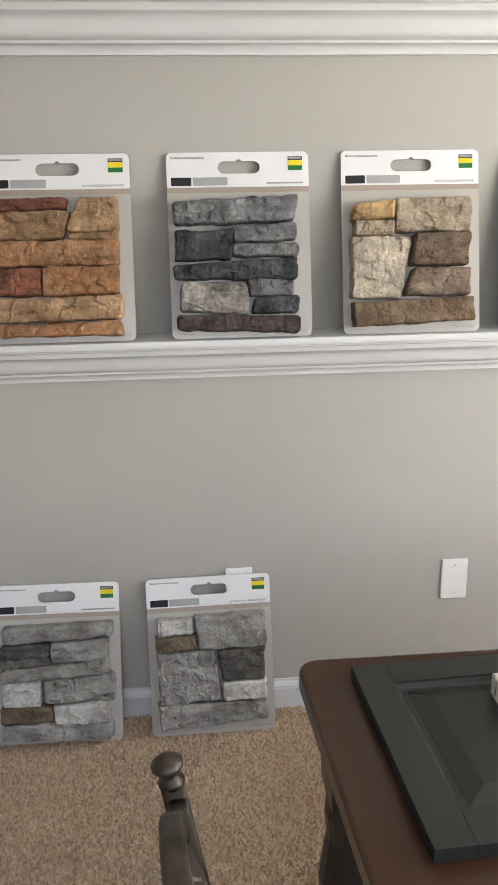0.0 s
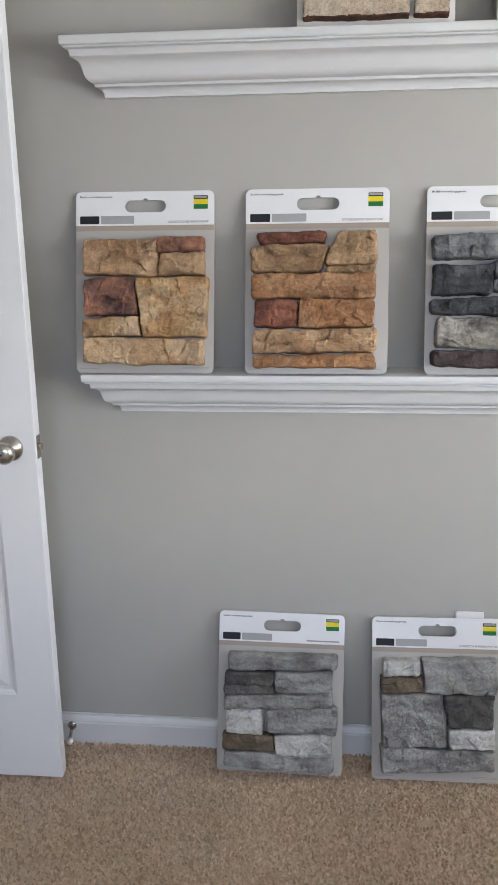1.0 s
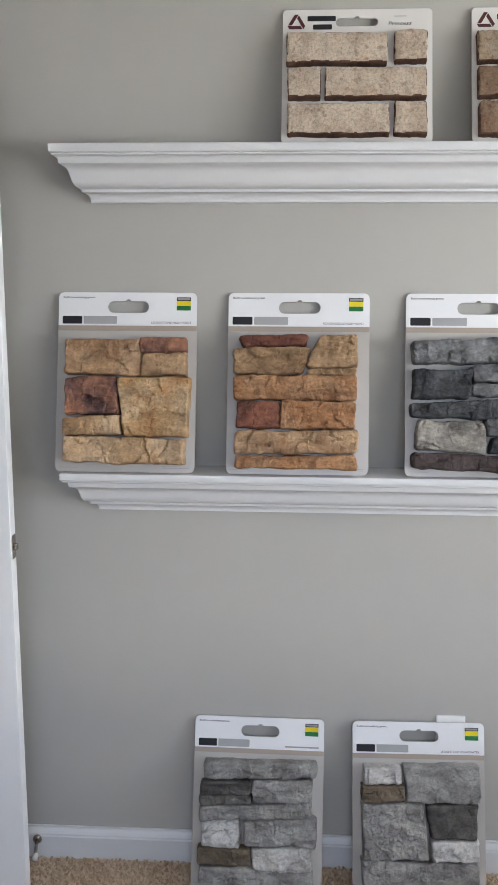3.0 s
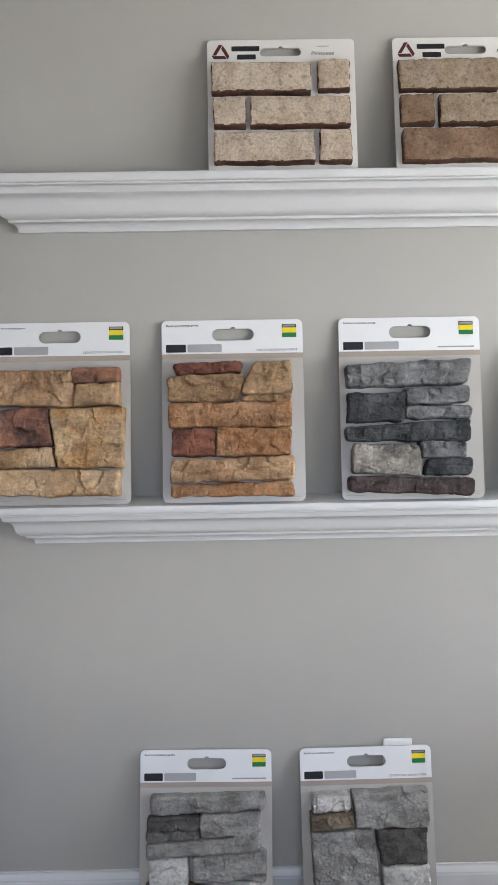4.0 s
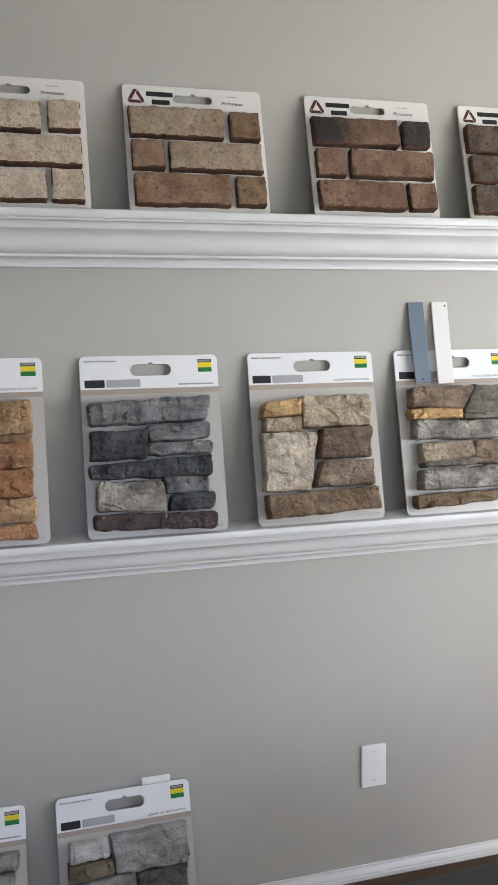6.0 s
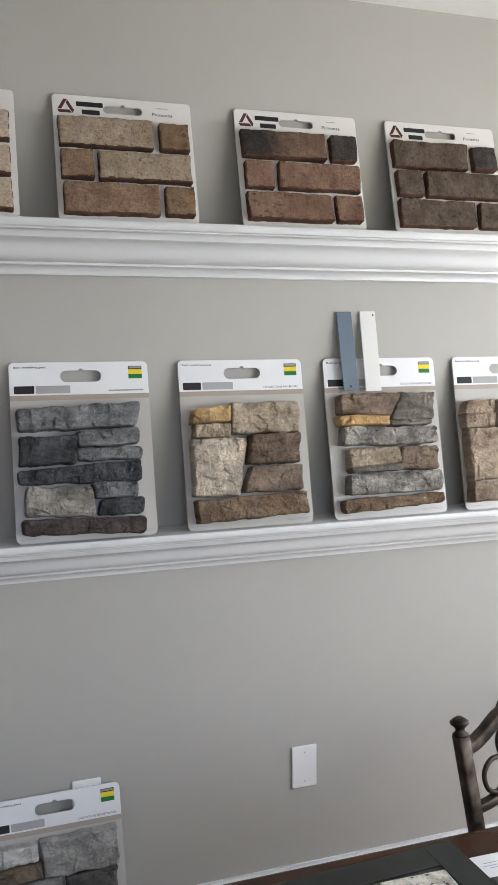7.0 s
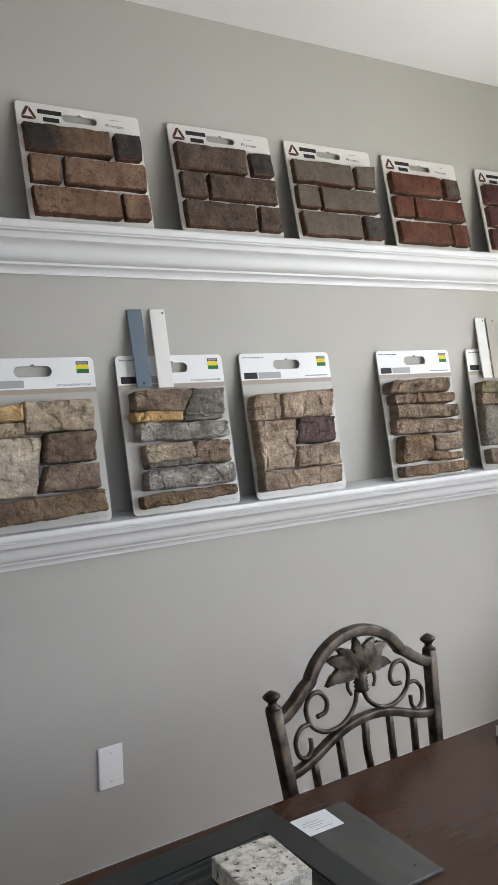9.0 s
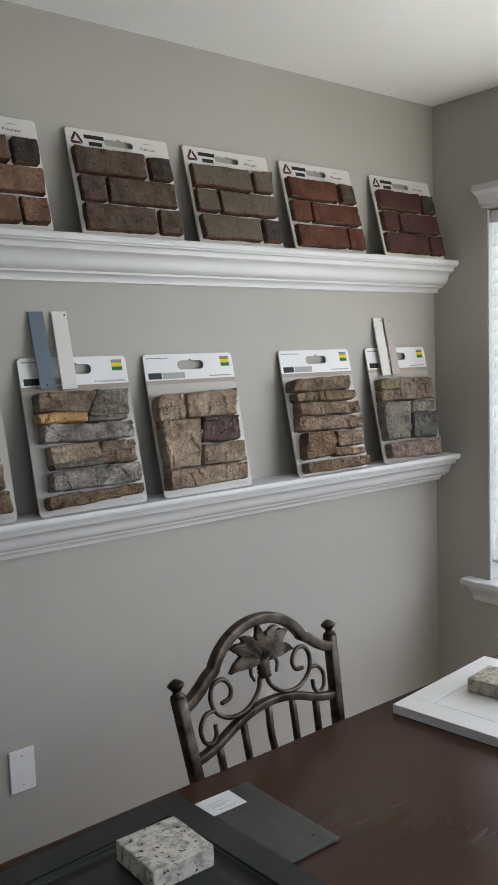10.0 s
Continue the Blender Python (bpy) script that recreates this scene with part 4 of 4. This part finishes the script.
BRICKS = (
    (0.6225, "cream brick sample board, lower brick edges painted dark for shade", ("b_cream",) * 6),
    (1.0485, "sand and clay brick sample board on the top ledge", ("b_sand", "b_tan", "b_clay", "b_sand", "b_clay", "b_tan")),
    (1.5005, "rose brown brick sample board with one smoke-blackened brick", ("b_smoke", "b_dark", "b_rose", "b_rose", "b_rose", "b_rose")),
    (1.9265, "rough dark brown brick sample board", ("b_brown", "b_dark", "b_brown", "b_brown", "b_brown", "b_brown")),
    (2.3225, "smooth taupe brick sample board", ("b_taupe", "b_taupe", "b_taupe", "b_taupe", "b_taupe", "b_dark")),
    (2.7155, "red brown brick sample board", ("b_red", "b_brown", "b_red", "b_red", "b_red", "b_red")),
    (3.1590, "dark wine red brick sample board", ("b_wine", "b_dark", "b_wine", "b_wine", "b_wine", "b_wine")),
)
for k, (bx, label, colours) in enumerate(BRICKS):
    brick_board(bx, label, colours, 40 + k)


def sample_strip(x, z0, length, material, label, width=0.046, turn=0.0, mark_low=False):
    """Painted siding strip that rests on the top stone of a board and leans on the wall."""
    y0 = -0.049
    lean = math.degrees(math.asin((abs(y0) - 0.006) / length))
    s = thing("colour_strip", label, "colour sample", pose(x, y0, z0, -lean, turn, 0), "painted siding strips")
    part("strip", box(bmesh.new(), -width / 2, 0, 0, width / 2, 0.004, length, 0.0012, 2), material, s)
    zz = 0.008 if mark_low else length - 0.014
    part("printed_code_bar", box(bmesh.new(), width / 2 - 0.010 if not mark_low else -0.004, -0.0003, zz, width / 2 - 0.006 if not mark_low else 0.001, -0.00005, zz + 0.006), M["ink"], s)


sample_strip(1.645, 1.4405, 0.217, M["blue_trim"], "slate blue painted siding strip leaning on a sample board", 0.045, -1.2, True)
sample_strip(1.712, 1.4375, 0.221, M["white_trim"], "white painted siding strip leaning on a sample board", 0.047, -0.3)
sample_strip(3.028, 1.4225, 0.221, M["white_trim"], "white painted siding strip leaning on a sample board", 0.048, -0.6)
sample_strip(3.082, 1.4225, 0.221, M["beige_trim"], "beige painted siding strip leaning on a sample board", 0.042, -0.4)

# ---------------------------------------------------------------- table
TABLE_Z = 0.745
TX0, TX1, TY0, TY1 = 0.930, 2.85, -1.98, -0.978
table = thing("dining_table", "dark red-brown polished wooden dining table with rounded corners", "table")


def table_top():
    bm = bmesh.new()
    taper = lambda x, y: x + (0.042 * (TY1 - y) / (TY1 - TY0) if x < 1.5 else 0.0)
    vs = [bm.verts.new((taper(x, y), y, TABLE_Z)) for x, y in rounded(TX0, TY0, TX1, TY1, 0.035, 8)]
    f = bm.faces.new(vs)
    ext = bmesh.ops.extrude_face_region(bm, geom=[f])["geom"]
    bmesh.ops.translate(bm, vec=(0, 0, -0.036), verts=[v for v in ext if isinstance(v, bmesh.types.BMVert)])
    bm.normal_update()
    rim = [e for e in bm.edges if abs(e.verts[0].co.z - e.verts[1].co.z) < 1e-5 and len(e.link_faces) == 2]
    bmesh.ops.bevel(bm, geom=rim, offset=0.006, segments=3, affect="EDGES", profile=0.5)
    return bm


part("tabletop", table_top(), M["walnut"], table)
for y0, y1 in ((TY0 + 0.085, TY0 + 0.107), (TY1 - 0.107, TY1 - 0.085)):
    part("apron", box(bmesh.new(), TX0 + 0.115, y0, TABLE_Z - 0.125, TX1 - 0.115, y1, TABLE_Z - 0.0365, 0.002), M["dark_leg"], table)
for x0, x1 in ((TX0 + 0.075, TX0 + 0.097), (TX1 - 0.097, TX1 - 0.075)):
    part("apron", box(bmesh.new(), x0, TY0 + 0.125, TABLE_Z - 0.125, x1, TY1 - 0.125, TABLE_Z - 0.0365, 0.002), M["dark_leg"], table)
bm = bmesh.new()
box(bm, -0.05, -0.05, TABLE_Z - 0.18, 0.05, 0.05, TABLE_Z - 0.0365, 0.003)
rows = [(0.040, 0.0), (0.046, 0.02), (0.036, 0.06), (0.042, 0.12), (0.056, 0.30), (0.060, 0.42), (0.048, 0.50), (0.052, 0.54), (0.048, 0.571)]
lathe(bm, [(r, z - 0.006) for r, z in rows], 20)
leg_me = finish(bm, "leg", M["dark_leg"])
for lx in (TX0 + 0.085, TX1 - 0.085):
    for ly in (TY0 + 0.09, TY1 - 0.09):
        part("leg", leg_me, M["dark_leg"], table, "", pose(lx, ly, 0))


def cabinet_sample(name, label, material, m, w, d, raised, rail=0.055):
    """Cabinet-door sample lying flat: frame round a panel. Origin at its upper left corner, y runs away from the wall side downwards."""
    s = thing(name, label, "door sample", m)
    t = 0.020
    for x0, x1 in ((0.0, rail), (w - rail, w)):
        part("stile", box(bmesh.new(), x0, -d, 0, x1, 0, t, 0.0007, 1), material, s)
    for y0, y1 in ((-rail, 0.0), (-d, -d + rail)):
        part("rail", box(bmesh.new(), rail + 0.0002, y0, 0, w - rail - 0.0002, y1, t - 0.0001, 0.0005, 1), material, s)
    bm = bmesh.new()
    steps = [(rail + 0.0004, t - 0.003), (rail + 0.003, t - 0.004), (rail + 0.006, t - 0.009), (rail + 0.009, t - 0.0105)]
    if raised:
        steps += [(rail + 0.016, t - 0.0105), (rail + 0.018, t - 0.0095), (rail + 0.044, t - 0.002), (rail + 0.047, t - 0.0018)]
    else:
        steps = [(rail + 0.0004, t - 0.003), (rail + 0.0016, t - 0.0045), (rail + 0.003, t - 0.0015), (rail + 0.004, t - 0.001)]
    loops = [[bm.verts.new(q) for q in ((i, -i, z), (w - i, -i, z), (w - i, -d + i, z), (i, -d + i, z))] for i, z in steps]
    for p, q in zip(loops, loops[1:]):
        for j in range(4):
            bm.faces.new((p[j], p[(j + 1) % 4], q[(j + 1) % 4], q[j]))
    bm.faces.new(loops[-1])
    part("panel", bm, material, s)
    return s


cabinet_sample("cabinet_door_sample", "black lacquered raised-panel cabinet door sample lying flat", M["black_paint"], pose(1.006, -1.037, TABLE_Z + 0.0005, 0, 0, 2.4), 0.358, 0.368, True, 0.05)
cabinet_sample("cabinet_door_sample", "ivory painted cabinet door sample lying flat on the table", M["ivory_paint"], pose(1.914, -1.032, TABLE_Z + 0.0005, 0, 0, 5.5), 0.378, 0.36, False, 0.06)


def chamfered_tile(name, label, category, material, m, w, d, t, uneven=0.0, seed=1):
    bm = box(bmesh.new(), -w / 2, -d / 2, 0, w / 2, d / 2, t, min(0.0025, t * 0.3), 2)
    if uneven:
        bmesh.ops.subdivide_edges(bm, edges=[e for e in bm.edges if e.calc_length() > 0.05], cuts=14, use_grid_fill=True)
        for v in bm.verts:
            if v.co.z > t * 0.4:
                v.co.z += uneven * noise.noise(Vector((v.co.x * 18 + seed, v.co.y * 18, 0)))
            v.co.x += uneven * 0.9 * noise.noise(Vector((v.co.y * 60 + seed, 3, v.co.z * 60))) if abs(v.co.x) > w * 0.48 else 0
            v.co.y += uneven * 0.9 * noise.noise(Vector((v.co.x * 60 + seed, 8, v.co.z * 60))) if abs(v.co.y) > d * 0.48 else 0
    ob = new(name, finish(bm, name, material))
    ob.matrix_basis = m
    return tagged(ob, label, category)


chamfered_tile("granite_sample", "speckled white granite block on the black door sample", "stone sample", M["granite"], pose(1.237, -1.180, TABLE_Z + 0.0190, 0, 0, -1.5), 0.104, 0.108, 0.033)
chamfered_tile("granite_sample", "warm beige granite block on the ivory door sample", "stone sample", M["granite_warm"], pose(2.136, -1.139, TABLE_Z + 0.0210, 0, 0, 7), 0.100, 0.092, 0.030)
slate = thing("slate_tile", "grey slate roofing tile lying on the table", "tile", pose(1.438, -1.172, TABLE_Z + 0.0005, 0, 0, -1.0))
bm = box(bmesh.new(), -0.056, -0.118, 0, 0.056, 0.118, 0.006, 0.0012, 1)
bmesh.ops.subdivide_edges(bm, edges=[e for e in bm.edges if e.calc_length() > 0.05], cuts=16, use_grid_fill=True)
for v in bm.verts:
    v.co.z += 0.0007 * noise.noise(Vector((v.co.x * 30, v.co.y * 12, 1))) if v.co.z > 0.003 else 0
    v.co.x += 0.0022 * noise.noise(Vector((v.co.y * 70, 3, 0))) if abs(v.co.x) > 0.052 else 0
    v.co.y += 0.0015 * noise.noise(Vector((v.co.x * 70, 8, 0))) if abs(v.co.y) > 0.114 else 0
part("tile_body", bm, M["slate_tile"], slate)
part("nail_hole", cyl(bmesh.new(), (0.026, -0.088, 0.0062), (0.026, -0.088, 0.0072), 0.0024, 0.0024, 10), M["ink"], slate)
card = thing("business_card", "white printed business card lying on the slate tile", "card", pose(1.411, -1.084, TABLE_Z + 0.0075, 0, 0, -1.5))
part("card", box(bmesh.new(), -0.039, -0.0265, 0, 0.039, 0.0265, 0.0006), M["card_white"], card)
for x0, x1, y in ((-0.022, 0.012, 0.006), (-0.026, 0.018, -0.001), (-0.018, 0.010, -0.007), (-0.012, 0.022, -0.017)):
    part("print_bar", box(bmesh.new(), x0, y, 0.0006, x1, y + 0.0013, 0.0008), M["ink_pale"], card)

# ---------------------------------------------------------------- wrought metal chairs


LEAN = 10.0


def back_point(u, h):
    """A point of the leaning chair back."""
    u *= 1 - 0.42 * max(0.0, 0.868 - h)      # the back widens upwards
    return Vector((u, (h - 0.46) * math.tan(radians(LEAN)) if h > 0.46 else 0.0, h))


def leaf_blade(bm, base, angle, length, width, curl):
    """Ribbed leaf with a toothed edge in the back's plane, bulging to the front."""
    rows = []
    steps = 30
    for i in range(steps + 1):
        t = i / steps
        a = radians(angle) + curl * t * t
        cx = base[0] + length * t * math.sin(a)
        cz = base[1] + length * t * math.cos(a)
        tooth = (t * 5.0) % 1.0
        wv = width * (math.sin(math.pi * min(1, t * 0.90 + 0.10)) ** 1.0) * (1.10 - 0.26 * tooth if t > 0.25 else 1.0)
        row = []
        for k in range(13):
            s = k / 6 - 1
            bend = abs(s) * wv * 0.22      # teeth point to the tip
            p = back_point(cx + s * wv / 2 * math.cos(a) + bend * math.sin(a), cz - s * wv / 2 * math.sin(a) + bend * math.cos(a))
            p.y -= 0.005 + 0.009 * math.sin(math.pi * t) * (1 - 0.7 * s * s) + (0.0060 * min(1, 4 * t) if k % 2 else 0) + (0.002 if k == 6 else 0)
            row.append(bm.verts.new(p))
        rows.append(row)
    fs = []
    for p, q in zip(rows, rows[1:]):
        for j in range(12):
            fs.append(bm.faces.new((p[j], p[j + 1], q[j + 1], q[j])))
    ext = bmesh.ops.extrude_face_region(bm, geom=fs)["geom"]
    bmesh.ops.translate(bm, vec=(0, 0.005, 0), verts=[v for v in ext if isinstance(v, bmesh.types.BMVert)])


def metal_chair(label, m):
    c = thing("dining_chair", label, "chair", m, "metal dining chairs at the table")
    for s in (-1, 1):
        pts = [Vector((s * 0.200, 0.03, -0.004)), Vector((s * 0.192, 0.0, 0.25)), back_point(s * 0.230, 0.461), back_point(s * 0.230, 0.65), back_point(s * 0.230, 0.876)]
        part("back_post", tube(bmesh.new(), spline(pts, 8), 0.0125, 0.0125, 24, None, 0.4), M["bronze"], c, "", None, True)
        top = back_point(s * 0.230, 0.874)
        fin = lathe(bmesh.new(), [(0.0, 0), (0.0135, 0), (0.0140, 0.005), (0.009, 0.009), (0.008, 0.013), (0.0125, 0.018), (0.0165, 0.022), (0.0170, 0.026), (0.011, 0.031), (0.005, 0.0345), (0.0, 0.036)], 20,
                    Matrix.Translation(top) @ Matrix.Rotation(radians(-LEAN), 4, "X"))
        part("finial", fin, M["bronze"], c, "", None, True)
    half = [(-0.228, 0.852), (-0.205, 0.857), (-0.178, 0.871), (-0.152, 0.889), (-0.134, 0.898), (-0.128, 0.907), (-0.108, 0.928), (-0.078, 0.947), (-0.040, 0.960)]
    arch = half + [(0, 0.964)] + [(-u, h) for u, h in half[::-1]]
    part("top_rail", tube(bmesh.new(), spline([back_point(u, h) for u, h in arch], 4), 0.0115, 0.011, 24, None, 0.4), M["bronze"], c, "", None, True)
    half = [(-0.228, 0.748), (-0.195, 0.751), (-0.150, 0.762), (-0.100, 0.779), (-0.050, 0.791)]
    low = half + [(0, 0.795)] + [(-u, h) for u, h in half[::-1]]
    part("lower_rail", tube(bmesh.new(), spline([back_point(u, h) for u, h in low], 4), 0.0085, 0.009, 24, None, 0.4), M["bronze"], c, "", None, True)
    part("seat_rail", tube(bmesh.new(), [back_point(-0.226, 0.475), back_point(0.226, 0.475)], 0.009, 0.009, 10), M["bronze"], c, "", None, True)
    for k, u in enumerate((-0.155, -0.078, 0.0, 0.078, 0.155)):
        hi = 0.792 - 1.35 * u * u
        n = 14
        pts = [back_point(u, 0.475 + (hi - 0.475) * i / n) for i in range(n + 1)]
        if k == 2:      # the twisted middle bar
            for i, p in enumerate(pts):
                p.x += 0.0022 * math.sin(i * 1.5)
        part("spindle", tube(bmesh.new(), pts, 0.0065, 0.0065, 16, None, 0.45), M["bronze"], c, "", None, True)
    for s in (-1, 1):
        big = [(0.008, 0.852), (0.022, 0.822), (0.060, 0.799), (0.107, 0.797), (0.143, 0.817), (0.152, 0.848), (0.138, 0.872), (0.112, 0.874), (0.095, 0.854), (0.102, 0.835), (0.126, 0.831)]
        part("scroll", tube(bmesh.new(), spline([back_point(s * u, h) for u, h in big], 5), 0.0048, 0.0048, 8), M["bronze"], c, "", None, True)
        small = [(0.147, 0.824), (0.173, 0.822), (0.192, 0.802), (0.190, 0.776), (0.172, 0.766), (0.156, 0.777), (0.153, 0.798)]
        part("scroll", tube(bmesh.new(), spline([back_point(s * u, h) for u, h in small], 5), 0.0045, 0.0045, 8), M["bronze"], c, "", None, True)
        curl = [(0.006, 0.868), (0.018, 0.888), (0.034, 0.884), (0.040, 0.866), (0.033, 0.850)]
        part("leaf_curl", tube(bmesh.new(), spline([back_point(s * u, h) - Vector((0, 0.008, 0)) for u, h in curl], 5), 0.006, 0.005, 8, lambda t: 1.0 - 0.4 * t), M["bronze"], c, "", None, True)
    for ang, ln, wd, cu in ((0, 0.076, 0.026, 0.0), (-28, 0.082, 0.028, -0.25), (28, 0.082, 0.028, 0.25), (-50, 0.098, 0.032, -0.22), (50, 0.098, 0.032, 0.22), (-72, 0.096, 0.030, -0.32), (72, 0.096, 0.030, 0.32)):
        bm = bmesh.new()
        leaf_blade(bm, (0.0, 0.881), ang, ln, wd, cu)
        part("leaf", bm, M["bronze"], c, "", None, True)
    bm = bmesh.new()
    lathe(bm, [(0.012, 0), (0.0155, 0.003), (0.0125, 0.007), (0.0155, 0.011), (0.0125, 0.015), (0.0155, 0.019), (0.0125, 0.023), (0.0155, 0.027), (0.0125, 0.031), (0.0145, 0.035), (0.010, 0.040)], 16,
          Matrix.Translation(back_point(0, 0.848) - Vector((0, 0.006, 0))) @ Matrix.Rotation(radians(-LEAN), 4, "X"))
    part("collar", bm, M["bronze"], c, "", None, True)
    bm = box(bmesh.new(), -0.225, -0.44, 0.435, 0.225, -0.012, 0.478, 0.018, 3)
    part("seat_cushion", bm, M["seat_fabric"], c, "tan upholstered seat")
    part("seat_frame", box(bmesh.new(), -0.22, -0.43, 0.41, 0.22, -0.014, 0.434, 0.003), M["bronze"], c)
    for s in (-1, 1):
        part("front_leg", tube(bmesh.new(), spline([Vector((s * 0.205, -0.42, 0.41)), Vector((s * 0.210, -0.425, 0.2)), Vector((s * 0.215, -0.435, -0.004))], 6), 0.012, 0.012, 10), M["bronze"], c, "", None, True)
    return c


metal_chair("antique bronze metal chair with leaf crest tucked under the table", pose(1.691, -0.951, 0, 0, 0, 7.0))
metal_chair("antique bronze metal chair with scrolls at the head of the table", pose(0.840, -1.625, -0.001, 0, 0, 96.0))

# ---------------------------------------------------------------- carpet pile
rng = np.random.default_rng(5)
step = 0.0078
gx, gy = np.meshgrid(np.arange(-1.0, 1.75, step), np.arange(-1.62, -0.016, step))
base = np.stack([gx.ravel(), gy.ravel()], 1)
base += rng.uniform(-0.5, 0.5, base.shape) * step
n = len(base)
ang = rng.uniform(0, 2 * np.pi, n)
tall = rng.uniform(0.007, 0.0125, n)
lean = rng.normal(0, 0.0036, (n, 2))
verts = np.zeros((n, 7, 3))
for k in range(3):
    a = ang + 2 * np.pi * k / 3
    verts[:, k, 0], verts[:, k, 1], verts[:, k, 2] = base[:, 0] + 0.0040 * np.cos(a), base[:, 1] + 0.0040 * np.sin(a), -0.0065
    a = a + 0.9
    verts[:, 3 + k, 0] = base[:, 0] + 0.6 * lean[:, 0] + 0.0040 * np.cos(a)
    verts[:, 3 + k, 1] = base[:, 1] + 0.6 * lean[:, 1] + 0.0040 * np.sin(a)
    verts[:, 3 + k, 2] = -0.0065 + tall * 0.62
verts[:, 6, :2], verts[:, 6, 2] = base + lean, -0.0065 + tall
quad = np.array([(0, 1, 4), (0, 4, 3), (1, 2, 5), (1, 5, 4), (2, 0, 3), (2, 3, 5), (3, 4, 6), (4, 5, 6), (5, 3, 6)])
faces = (quad[None] + 7 * np.arange(n)[:, None, None]).reshape(-1, 3)
me = bpy.data.meshes.new("carpet_pile")
me.from_pydata(verts.reshape(-1, 3).tolist(), [], faces.tolist())
me.materials.append(M["carpet"])
tagged(new("carpet_pile", me), "beige and brown twisted carpet tufts", "carpet", "", "stuff")
